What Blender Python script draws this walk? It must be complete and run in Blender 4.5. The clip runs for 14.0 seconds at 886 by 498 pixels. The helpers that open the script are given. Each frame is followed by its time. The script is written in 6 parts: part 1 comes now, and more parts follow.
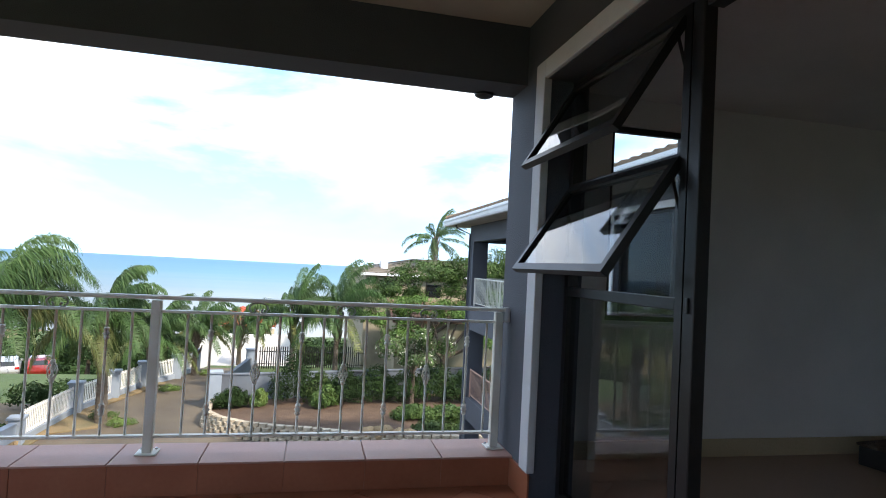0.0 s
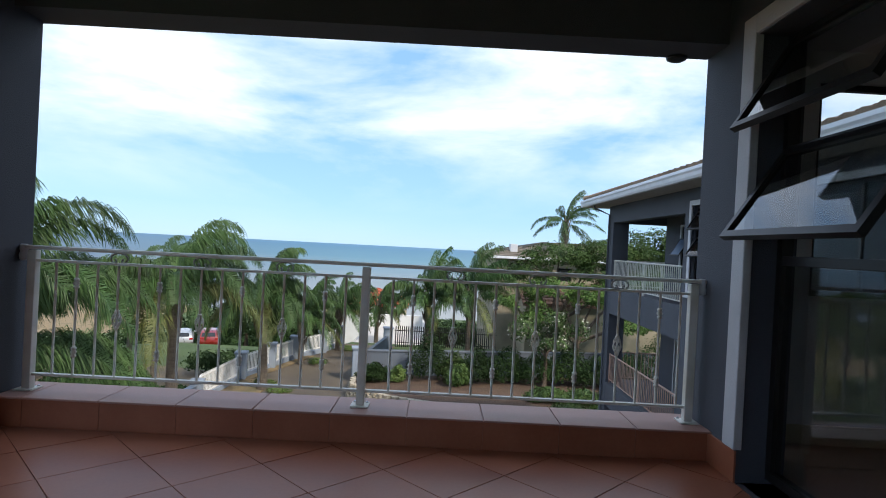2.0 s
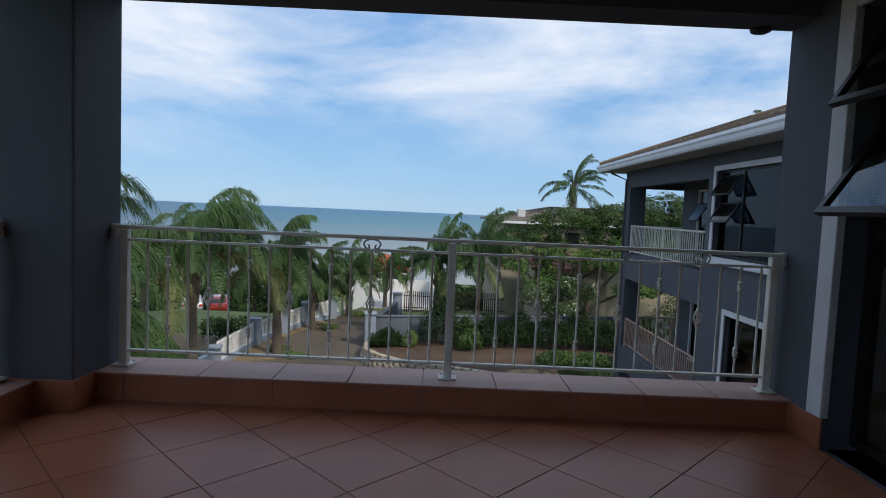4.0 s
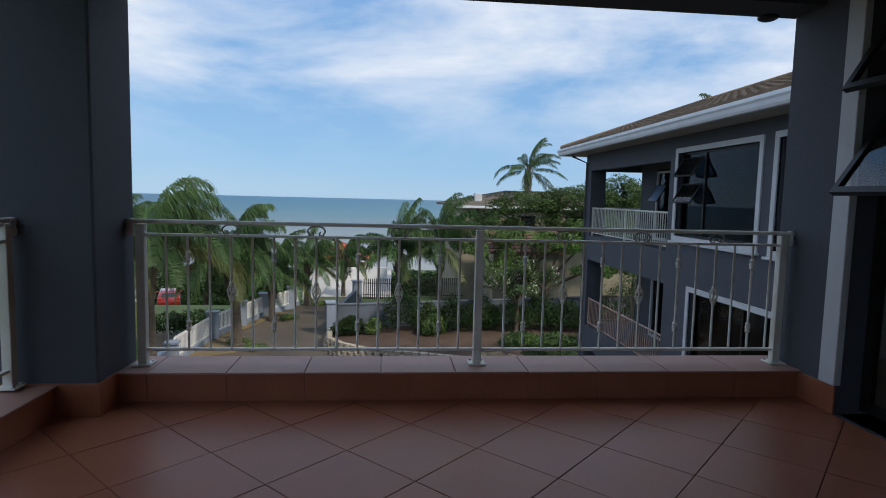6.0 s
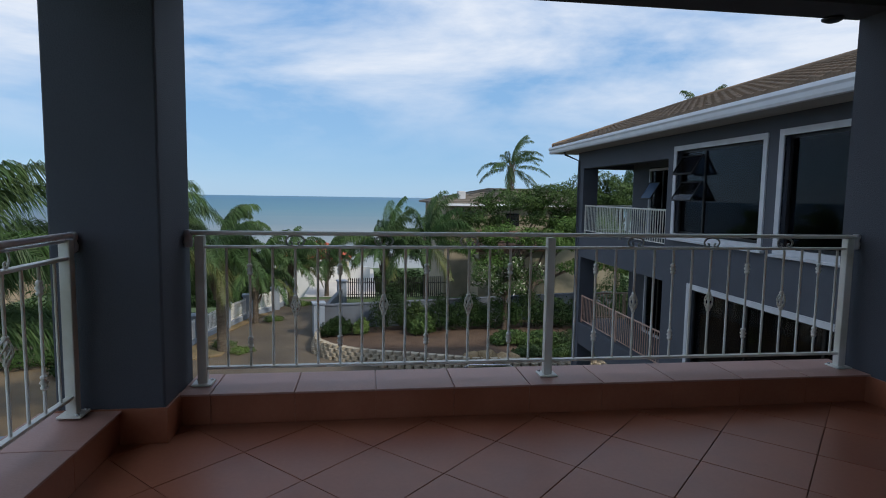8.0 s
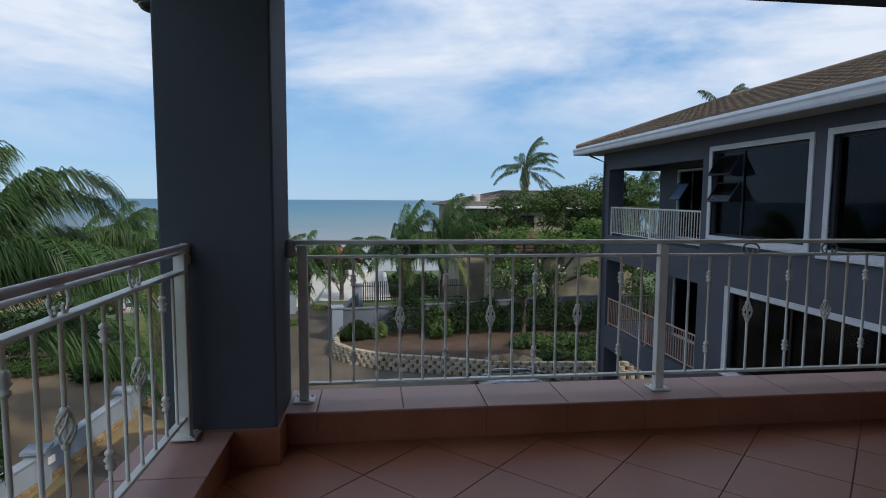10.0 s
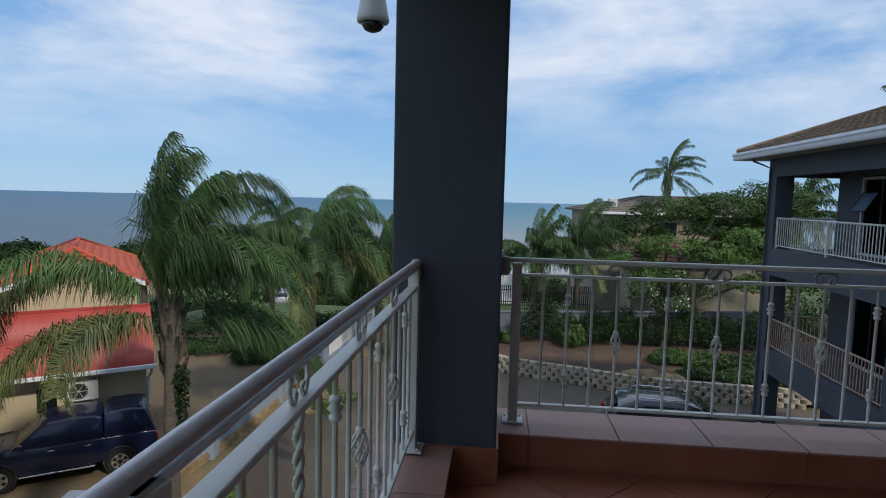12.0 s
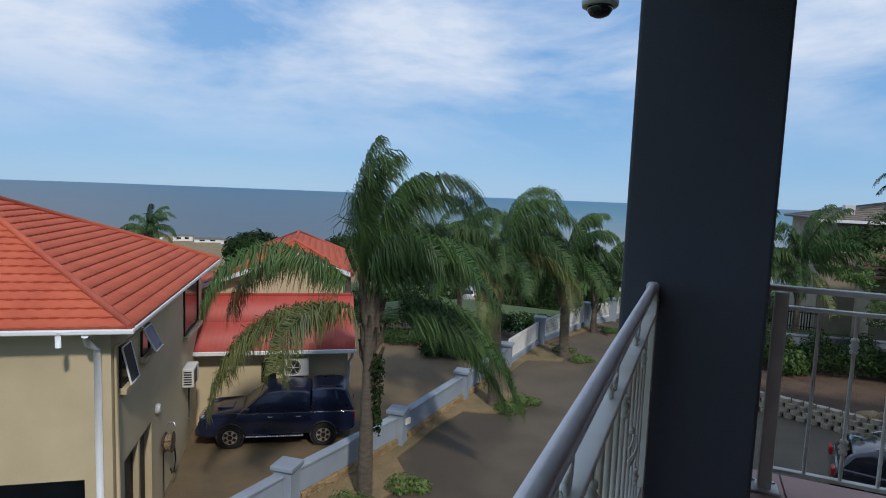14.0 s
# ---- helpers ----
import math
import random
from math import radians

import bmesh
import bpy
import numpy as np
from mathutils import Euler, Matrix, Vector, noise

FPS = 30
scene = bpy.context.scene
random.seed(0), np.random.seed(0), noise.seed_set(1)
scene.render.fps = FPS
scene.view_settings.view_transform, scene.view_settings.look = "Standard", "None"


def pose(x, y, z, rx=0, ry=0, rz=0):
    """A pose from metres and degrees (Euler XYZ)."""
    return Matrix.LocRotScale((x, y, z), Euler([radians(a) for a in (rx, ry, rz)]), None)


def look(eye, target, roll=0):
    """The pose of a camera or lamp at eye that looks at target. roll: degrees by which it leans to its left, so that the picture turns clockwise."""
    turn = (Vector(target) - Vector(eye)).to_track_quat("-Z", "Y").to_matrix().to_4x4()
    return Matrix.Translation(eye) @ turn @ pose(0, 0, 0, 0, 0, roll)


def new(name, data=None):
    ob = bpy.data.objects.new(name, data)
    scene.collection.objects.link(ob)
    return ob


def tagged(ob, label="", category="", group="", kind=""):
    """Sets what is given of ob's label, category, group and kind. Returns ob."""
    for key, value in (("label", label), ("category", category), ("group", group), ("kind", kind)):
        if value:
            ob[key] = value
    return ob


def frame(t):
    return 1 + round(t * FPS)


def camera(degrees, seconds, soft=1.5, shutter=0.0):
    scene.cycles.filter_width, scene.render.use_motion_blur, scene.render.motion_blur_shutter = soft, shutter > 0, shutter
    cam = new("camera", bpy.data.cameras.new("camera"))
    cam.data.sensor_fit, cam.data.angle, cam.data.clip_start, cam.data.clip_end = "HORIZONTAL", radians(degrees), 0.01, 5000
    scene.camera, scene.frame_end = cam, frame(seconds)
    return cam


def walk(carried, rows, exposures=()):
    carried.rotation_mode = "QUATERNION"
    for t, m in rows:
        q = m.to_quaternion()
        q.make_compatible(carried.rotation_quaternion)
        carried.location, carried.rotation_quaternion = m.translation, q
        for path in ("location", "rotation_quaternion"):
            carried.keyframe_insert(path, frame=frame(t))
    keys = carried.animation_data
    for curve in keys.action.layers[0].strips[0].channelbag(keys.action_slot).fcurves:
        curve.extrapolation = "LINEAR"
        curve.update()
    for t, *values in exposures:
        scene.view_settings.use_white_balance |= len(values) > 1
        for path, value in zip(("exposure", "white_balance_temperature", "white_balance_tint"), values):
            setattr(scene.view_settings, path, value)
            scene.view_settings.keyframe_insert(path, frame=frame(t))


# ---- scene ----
cam = camera(75.3, 14.0, 1.0)
PATH = [
    (0, (-0.005, -0.065, 1.317), (0.431, 1.885, 1.382), 3.0),
    (0.5, (-0.11, -0.049, 1.308), (0.179, 1.929, 1.366), 3.2),
    (1, (-0.214, -0.037, 1.275), (-0.035, 1.954, 1.318), 3.2),
    (1.5, (-0.309, -0.043, 1.239), (-0.225, 1.955, 1.258), 3.1),
    (2, (-0.411, -0.083, 1.208), (-0.398, 1.917, 1.196), 3.0),
    (2.5, (-0.544, -0.115, 1.238), (-0.553, 1.884, 1.177), 3.0),
    (3, (-0.678, -0.132, 1.239), (-0.682, 1.866, 1.152), 2.8),
    (5.5, (-1.292, -0.119, 1.285), (-1.171, 1.869, 1.103), 1.9),
    (6, (-1.409, -0.11, 1.252), (-1.224, 1.874, 1.072), 1.4),
    (6.5, (-1.556, -0.051, 1.253), (-1.33, 1.927, 1.068), 1.1),
    (7, (-1.668, -0.008, 1.292), (-1.425, 1.968, 1.099), 1.1),
    (9.5, (-2.411, 0.259, 1.306), (-2.127, 2.231, 1.128), 0.5),
    (10, (-2.505, 0.32, 1.313), (-2.264, 2.297, 1.133), 0.4),
    (10.5, (-2.602, 0.38, 1.32), (-2.451, 2.366, 1.143), 0.5),
    (11, (-2.723, 0.394, 1.347), (-2.688, 2.385, 1.167), 0.8),
    (11.5, (-2.872, 0.4, 1.371), (-2.952, 2.391, 1.193), 1.1),
    (12, (-2.986, 0.423, 1.384), (-3.176, 2.406, 1.205), 1.4),
    (12.5, (-3.059, 0.448, 1.395), (-3.366, 2.416, 1.214), 1.5),
    (13, (-3.117, 0.565, 1.413), (-3.585, 2.501, 1.228), 1.7),
    (13.5, (-3.17, 0.682, 1.416), (-3.801, 2.571, 1.226), 2.1),
    (14, (-3.221, 0.717, 1.408), (-4.024, 2.538, 1.212), 2.2),
]
EXPOSURES = [(0.0, 1.38, 6850, 11), (0.5, 1.24, 6800, 11), (1.0, 0.98, 6700, 10), (1.5, 0.79, 6650, 11), (2.0, 0.56, 6600, 11), (2.5, 0.27, 6500, 10),
             (3.0, 0.14, 6500, 10), (5.5, -0.04, 6500, 10), (9.5, -0.04, 6500, 10), (11.0, -0.06, 6420, 10), (12.5, -0.14, 6300, 10), (14.0, -0.2, 6180, 10)]
walk(cam, [(t, look(eye, target, roll)) for t, eye, target, roll in PATH], EXPOSURES)

# ---- light ----
SUN_ELEVATION, SUN_AZIMUTH = 43.0, 133.0   # azimuth: degrees clockwise from +y


def build_world():
    w = bpy.data.worlds.new("sky")
    scene.world = w
    w.use_nodes = True
    nt = w.node_tree
    nt.nodes.clear()
    out = nt.nodes.new("ShaderNodeOutputWorld")
    bg = nt.nodes.new("ShaderNodeBackground")
    sky = nt.nodes.new("ShaderNodeTexSky")
    sky.sky_type, sky.sun_disc = "NISHITA", False
    sky.sun_elevation, sky.sun_rotation = radians(SUN_ELEVATION), radians(SUN_AZIMUTH)
    sky.altitude, sky.air_density, sky.dust_density, sky.ozone_density = 40, 0.9, 0.05, 3.0
    tc = nt.nodes.new("ShaderNodeTexCoord")
    mp = nt.nodes.new("ShaderNodeMapping")
    mp.inputs["Scale"].default_value = (1.0, 1.15, 3.4)
    mp.inputs["Rotation"].default_value = (0.0, -0.12, 0.75)
    n1 = nt.nodes.new("ShaderNodeTexNoise")
    n1.inputs["Scale"].default_value, n1.inputs["Detail"].default_value, n1.inputs["Roughness"].default_value = 2.1, 10, 0.56
    n1.inputs["Distortion"].default_value = 0.25
    ramp = nt.nodes.new("ShaderNodeValToRGB")
    ramp.color_ramp.elements[0].position, ramp.color_ramp.elements[1].position = 0.38, 0.60
    sep = nt.nodes.new("ShaderNodeSeparateXYZ")
    rise = nt.nodes.new("ShaderNodeMapRange")
    rise.inputs["From Min"].default_value, rise.inputs["From Max"].default_value = 0.05, 0.20
    rise.inputs["To Min"].default_value, rise.inputs["To Max"].default_value = 0.06, 0.92
    mul = nt.nodes.new("ShaderNodeMath")
    mul.operation = "MULTIPLY"
    mix = nt.nodes.new("ShaderNodeMix")
    mix.data_type = "RGBA"
    mix.inputs["B"].default_value = (8.3, 8.9, 9.9, 1)
    nt.links.new(tc.outputs["Generated"], mp.inputs["Vector"])
    nt.links.new(mp.outputs["Vector"], n1.inputs["Vector"])
    nt.links.new(n1.outputs["Fac"], ramp.inputs["Fac"])
    nt.links.new(tc.outputs["Generated"], sep.inputs["Vector"])
    nt.links.new(sep.outputs["Z"], rise.inputs["Value"])
    nt.links.new(ramp.outputs["Color"], mul.inputs[0])
    nt.links.new(rise.outputs["Result"], mul.inputs[1])
    nt.links.new(mul.outputs["Value"], mix.inputs["Factor"])
    haze = nt.nodes.new("ShaderNodeMix")
    haze.data_type = "RGBA"
    haze.inputs["Factor"].default_value = 0.8
    tone = nt.nodes.new("ShaderNodeMix")
    tone.data_type = "RGBA"
    tone.inputs["A"].default_value, tone.inputs["B"].default_value = (2.95, 5.5, 8.5, 1), (2.45, 4.75, 8.6, 1)
    high = nt.nodes.new("ShaderNodeMapRange")
    high.inputs["From Min"].default_value, high.inputs["From Max"].default_value = 0.0, 0.35
    nt.links.new(sep.outputs["Z"], high.inputs["Value"])
    nt.links.new(high.outputs["Result"], tone.inputs["Factor"])
    nt.links.new(sky.outputs["Color"], haze.inputs["A"])
    nt.links.new(tone.outputs["Result"], haze.inputs["B"])
    nt.links.new(haze.outputs["Result"], mix.inputs["A"])
    nt.links.new(mix.outputs["Result"], bg.inputs["Color"])
    bg.inputs["Strength"].default_value = 0.10
    nt.links.new(bg.outputs["Background"], out.inputs["Surface"])


build_world()
sun = new("sun", bpy.data.lights.new("sun", "SUN"))
sun.data.energy, sun.data.angle, sun.data.color = 2.9, radians(4.0), (1.0, 0.91, 0.78)
_a, _e = radians(SUN_AZIMUTH), radians(SUN_ELEVATION)
sun.matrix_world = look((0, 0, 60), (-math.sin(_a) * math.cos(_e), -math.cos(_a) * math.cos(_e), 60 - math.sin(_e)))


# ---- materials ----
def surf(name, c1, c2, scale=6.0, rough=0.6, bump=0.1, metal=0.0, fine=60.0, spec=0.5, stain=None, vary=0.0, stretch=(1, 1, 1), coat=0.0, object_space=False):
    """A surface of two colours: broad blotches and fine grain, with relief from the grain; stain: a third colour in patches."""
    m = bpy.data.materials.new(name)
    m.use_nodes = True
    nt = m.node_tree
    b = nt.nodes["Principled BSDF"]
    tc = nt.nodes.new("ShaderNodeTexCoord")
    geo = nt.nodes.new("ShaderNodeNewGeometry")
    mp = nt.nodes.new("ShaderNodeMapping")
    mp.inputs["Scale"].default_value = stretch
    nt.links.new(tc.outputs["Object"] if object_space else geo.outputs["Position"], mp.inputs["Vector"])
    big = nt.nodes.new("ShaderNodeTexNoise")
    big.inputs["Scale"].default_value, big.inputs["Detail"].default_value = scale, 6
    small = nt.nodes.new("ShaderNodeTexNoise")
    small.inputs["Scale"].default_value, small.inputs["Detail"].default_value = fine, 4
    for n in (big, small):
        nt.links.new(mp.outputs["Vector"], n.inputs["Vector"])
    add = nt.nodes.new("ShaderNodeMath")
    add.operation = "MULTIPLY_ADD"
    add.inputs[1].default_value = 0.35
    nt.links.new(small.outputs["Fac"], add.inputs[0])
    nt.links.new(big.outputs["Fac"], add.inputs[2])
    rng = nt.nodes.new("ShaderNodeMapRange")
    rng.inputs["From Min"].default_value, rng.inputs["From Max"].default_value = 0.45, 0.9
    nt.links.new(add.outputs["Value"], rng.inputs["Value"])
    mix = nt.nodes.new("ShaderNodeMix")
    mix.data_type = "RGBA"
    mix.inputs["A"].default_value, mix.inputs["B"].default_value = (*c1, 1), (*c2, 1)
    nt.links.new(rng.outputs["Result"], mix.inputs["Factor"])
    col = mix.outputs["Result"]
    if stain:
        sn = nt.nodes.new("ShaderNodeTexNoise")
        sn.inputs["Scale"].default_value, sn.inputs["Detail"].default_value = scale * 0.4, 8
        nt.links.new(mp.outputs["Vector"], sn.inputs["Vector"])
        sr = nt.nodes.new("ShaderNodeMapRange")
        sr.inputs["From Min"].default_value, sr.inputs["From Max"].default_value = 0.5, 0.68
        nt.links.new(sn.outputs["Fac"], sr.inputs["Value"])
        m2 = nt.nodes.new("ShaderNodeMix")
        m2.data_type = "RGBA"
        m2.inputs["B"].default_value = (*stain, 1)
        nt.links.new(sr.outputs["Result"], m2.inputs["Factor"])
        nt.links.new(col, m2.inputs["A"])
        col = m2.outputs["Result"]
    if vary:
        oi = nt.nodes.new("ShaderNodeObjectInfo")
        hs = nt.nodes.new("ShaderNodeHueSaturation")
        vr = nt.nodes.new("ShaderNodeMapRange")
        vr.inputs["To Min"].default_value, vr.inputs["To Max"].default_value = 1 - vary, 1 + vary
        nt.links.new(oi.outputs["Random"], vr.inputs["Value"])
        nt.links.new(vr.outputs["Result"], hs.inputs["Value"])
        nt.links.new(col, hs.inputs["Color"])
        col = hs.outputs["Color"]
    nt.links.new(col, b.inputs["Base Color"])
    rr = nt.nodes.new("ShaderNodeMapRange")
    rr.inputs["To Min"].default_value, rr.inputs["To Max"].default_value = max(0.02, rough - 0.12), min(1, rough + 0.12)
    nt.links.new(big.outputs["Fac"], rr.inputs["Value"])
    nt.links.new(rr.outputs["Result"], b.inputs["Roughness"])
    b.inputs["Metallic"].default_value = metal
    b.inputs["Specular IOR Level"].default_value = spec
    b.inputs["Coat Weight"].default_value = coat
    if bump:
        bp = nt.nodes.new("ShaderNodeBump")
        bp.inputs["Strength"].default_value, bp.inputs["Distance"].default_value = min(1, bump * 3), 0.02 * bump * 10 / max(1, fine / 60)
        nt.links.new(small.outputs["Fac"], bp.inputs["Height"])
        nt.links.new(bp.outputs["Normal"], b.inputs["Normal"])
    return m


def glass_mat(name, tint, rough=0.02, ior=1.5):
    m = bpy.data.materials.new(name)
    m.use_nodes = True
    b = m.node_tree.nodes["Principled BSDF"]
    b.inputs["Base Color"].default_value = (*tint, 1)
    b.inputs["Transmission Weight"].default_value = 1.0
    b.inputs["Roughness"].default_value = rough
    b.inputs["IOR"].default_value = ior
    return m


M = {
    "wall": surf("blue_grey_plaster", (0.057, 0.063, 0.079), (0.078, 0.086, 0.104), 1.5, 0.75, 0.12, fine=140),
    "ceiling": surf("cream_ceiling_paint", (0.50, 0.46, 0.38), (0.56, 0.52, 0.44), 2, 0.8, 0.03),
    "tile": surf("terracotta_tile", (0.29, 0.098, 0.052), (0.365, 0.135, 0.074), 3, 0.36, 0.012, fine=45, vary=0.035),
    "coping": surf("pink_tile", (0.34, 0.185, 0.15), (0.43, 0.25, 0.205), 4, 0.5, 0.05, fine=70, vary=0.08),
    "grout": surf("dark_grout", (0.20, 0.08, 0.048), (0.27, 0.12, 0.072), 20, 0.9, 0.1),
    "rail": surf("cream_powder_coat", (0.67, 0.66, 0.60), (0.74, 0.73, 0.67), 9, 0.38, 0.03, fine=120, stain=(0.58, 0.56, 0.47)),
    # front scrolls: backlit darkness against the bright sea put into the colour
    "backlit_rail": surf("rail_darkened_as_backlit", (0.20, 0.20, 0.18), (0.30, 0.30, 0.27), 12, 0.5, 0.05, metal=0.3, fine=90),
    "steel": surf("weathered_aluminium_rail", (0.70, 0.69, 0.71), (0.82, 0.81, 0.83), 14, 0.34, 0.06, metal=0.15, fine=90),
    "trim": surf("white_plaster_trim", (0.50, 0.51, 0.53), (0.59, 0.60, 0.62), 4, 0.7, 0.08, fine=90),
    "bronze": surf("dark_bronze_aluminium", (0.012, 0.011, 0.011), (0.022, 0.02, 0.02), 8, 0.4, 0.02, metal=0.3),
    "white": surf("white_paint", (0.70, 0.70, 0.68), (0.80, 0.80, 0.78), 3, 0.5, 0.03),
    "inwall": surf("pale_interior_paint", (0.60, 0.60, 0.60), (0.68, 0.68, 0.68), 2, 0.85, 0.03),
    "infloor": surf("interior_floor_tile", (0.30, 0.20, 0.14), (0.36, 0.25, 0.18), 3, 0.4, 0.03),
    # near-black colour stands in for unlit rooms; one sash pane uses it too
    "dark": surf("dark_for_unlit_rooms", (0.03, 0.03, 0.032), (0.05, 0.05, 0.052), 2, 0.8, 0.02),
    "asphalt": surf("damp_driveway", (0.088, 0.070, 0.048), (0.138, 0.110, 0.076), 0.6, 0.75, 0.25, fine=25, stain=(0.066, 0.052, 0.037)),
    "paving": surf("brick_paving", (0.110, 0.080, 0.044), (0.160, 0.116, 0.064), 1.2, 0.8, 0.2, fine=18, stain=(0.10, 0.078, 0.05)),
    "sand": surf("sandy_verge", (0.18, 0.13, 0.066), (0.28, 0.205, 0.11), 1.4, 0.95, 0.35, fine=14, stain=(0.14, 0.12, 0.06)),
    "pinkrail": surf("pinkish_rail", (0.42, 0.27, 0.21), (0.52, 0.35, 0.28), 9, 0.55, 0.03),
    "soil": surf("garden_soil", (0.06, 0.035, 0.022), (0.11, 0.07, 0.045), 1.5, 0.95, 0.4, fine=12),
    "grass": surf("grass", (0.045, 0.075, 0.022), (0.08, 0.12, 0.035), 0.4, 0.9, 0.5, fine=10),
    "boundary": surf("pale_blue_wall_paint", (0.225, 0.27, 0.335), (0.285, 0.335, 0.40), 1.2, 0.75, 0.1, fine=60, stain=(0.20, 0.235, 0.28)),
    # garden wall: blue paint made darker to carry the shade on it
    "shaded_blue": surf("blue_wall_paint_in_shade", (0.10, 0.12, 0.15), (0.14, 0.165, 0.20), 1.0, 0.8, 0.1, fine=60, stain=(0.09, 0.10, 0.12)),
    "whitewall": surf("whitewashed_wall", (0.62, 0.62, 0.60), (0.72, 0.72, 0.70), 1, 0.8, 0.06),
    "stone": surf("sandstone", (0.26, 0.18, 0.09), (0.40, 0.29, 0.16), 3, 0.9, 0.4, fine=22, vary=0.2),
    "block": surf("pale_concrete_block", (0.37, 0.315, 0.235), (0.47, 0.41, 0.315), 3, 0.9, 0.25, fine=30, vary=0.12),
    "redroof": surf("red_roof_tile", (0.385, 0.082, 0.046), (0.48, 0.118, 0.066), 1.5, 0.8, 0.1, fine=20, vary=0.08, spec=0.2),
    "crimson": surf("crimson_roof_paint", (0.34, 0.045, 0.036), (0.42, 0.065, 0.05), 1.2, 0.5, 0.06, fine=25, stain=(0.29, 0.05, 0.04)),
    "rustroof": surf("rusty_brown_roof_tile", (0.10, 0.058, 0.04), (0.16, 0.092, 0.062), 2.5, 0.8, 0.15, fine=20, vary=0.15),
    "brownroof": surf("brown_roof_tile", (0.14, 0.095, 0.062), (0.25, 0.175, 0.115), 2.5, 0.8, 0.15, fine=20, vary=0.15),
    "greyroof": surf("grey_brown_roof_tile", (0.10, 0.085, 0.07), (0.16, 0.14, 0.115), 2.5, 0.85, 0.15, fine=20, vary=0.15),
    "cream": surf("cream_plaster", (0.45, 0.37, 0.235), (0.53, 0.445, 0.295), 0.8, 0.85, 0.08, stain=(0.41, 0.34, 0.22)),
    "soffit": surf("grey_brown_soffit_board", (0.36, 0.33, 0.30), (0.46, 0.43, 0.39), 2, 0.7, 0.05),
    "gutter": surf("white_gutter_paint", (0.66, 0.68, 0.72), (0.76, 0.78, 0.80), 3, 0.45, 0.02),
    "leaf": surf("palm_leaf", (0.022, 0.056, 0.014), (0.070, 0.128, 0.034), 0.8, 0.55, 0.0, fine=6, vary=0.3, spec=0.3),
    "leafdry": surf("faded_palm_leaf", (0.055, 0.082, 0.018), (0.135, 0.145, 0.036), 1.5, 0.6, 0.0, fine=6, vary=0.2),
    "bush": surf("broad_leaf", (0.011, 0.027, 0.008), (0.030, 0.060, 0.016), 0.7, 0.7, 0.0, fine=5, vary=0.3, spec=0.15),
    "bushmid": surf("mid_green_leaf", (0.026, 0.058, 0.013), (0.070, 0.118, 0.028), 0.7, 0.55, 0.0, fine=5, vary=0.3, spec=0.3),
    "bushlight": surf("light_green_leaf", (0.036, 0.078, 0.014), (0.085, 0.15, 0.03), 0.7, 0.6, 0.0, fine=5, vary=0.3, spec=0.25),
    "bushbright": surf("bright_leaf", (0.06, 0.12, 0.02), (0.12, 0.19, 0.04), 0.8, 0.5, 0.0, fine=5, vary=0.3),
    "flower": surf("white_blossom", (0.60, 0.58, 0.48), (0.75, 0.73, 0.62), 3, 0.7, 0.0),
    "palegravel": surf("pale_concrete_road", (0.42, 0.39, 0.36), (0.55, 0.52, 0.48), 0.6, 0.9, 0.2, fine=20),
    "beigewall": surf("weathered_beige_plaster", (0.24, 0.21, 0.15), (0.32, 0.28, 0.20), 1.2, 0.85, 0.1, stain=(0.18, 0.16, 0.11)),
    "straw": surf("dry_palm_sheath", (0.26, 0.19, 0.11), (0.38, 0.29, 0.18), 5, 0.8, 0.3, fine=30),
    "trunk": surf("palm_trunk", (0.12, 0.098, 0.076), (0.23, 0.19, 0.145), 4, 0.9, 0.5, fine=30, stretch=(1, 1, 3)),
    "bark": surf("tree_bark", (0.07, 0.05, 0.035), (0.13, 0.10, 0.075), 5, 0.9, 0.5, fine=25),
    "navy": surf("navy_car_paint", (0.007, 0.012, 0.044), (0.009, 0.015, 0.052), 3, 0.3, 0.0, metal=0.2, coat=0.5),
    "blackcar": surf("black_car_paint", (0.012, 0.013, 0.017), (0.016, 0.017, 0.021), 3, 0.25, 0.0, metal=0.3, coat=1.0),
    "rubber": surf("tyre_rubber", (0.012, 0.012, 0.012), (0.02, 0.02, 0.02), 20, 0.85, 0.1),
    "chrome": surf("bright_metal", (0.55, 0.55, 0.56), (0.65, 0.65, 0.66), 10, 0.25, 0.0, metal=0.9),
    "carglass": surf("dark_car_glass", (0.01, 0.012, 0.014), (0.014, 0.016, 0.018), 3, 0.12, 0.0, spec=0.8),
    "lamp": surf("clear_lamp_lens", (0.55, 0.56, 0.58), (0.65, 0.66, 0.68), 8, 0.15, 0.0, spec=0.8),
    "redlamp": surf("red_lamp_lens", (0.35, 0.01, 0.01), (0.45, 0.02, 0.02), 8, 0.2, 0.0),
    "plastic": surf("off_white_plastic", (0.58, 0.58, 0.55), (0.66, 0.66, 0.63), 6, 0.5, 0.0),
    "black": surf("black_plastic", (0.012, 0.012, 0.013), (0.02, 0.02, 0.021), 6, 0.45, 0.0),
    "far": surf("far_woodland", (0.03, 0.055, 0.02), (0.06, 0.085, 0.035), 0.05, 0.9, 0.3, fine=0.6),
    # blue of the pane's colour stands for the sky it would reflect
    "bluepane": surf("pane_with_painted_sky", (0.10, 0.16, 0.26), (0.13, 0.20, 0.31), 3, 0.3, 0.0, spec=0.2),
    # tint darkens the view indoors in place of the room's own shade
    "smoked": glass_mat("room_dimming_glass", (0.55, 0.58, 0.58), 0.02, 1.45),
    "glass": glass_mat("clear_glass", (0.85, 0.9, 0.9)),
    "tinted": glass_mat("tinted_glass", (0.17, 0.20, 0.25), 0.02, 1.22),
}


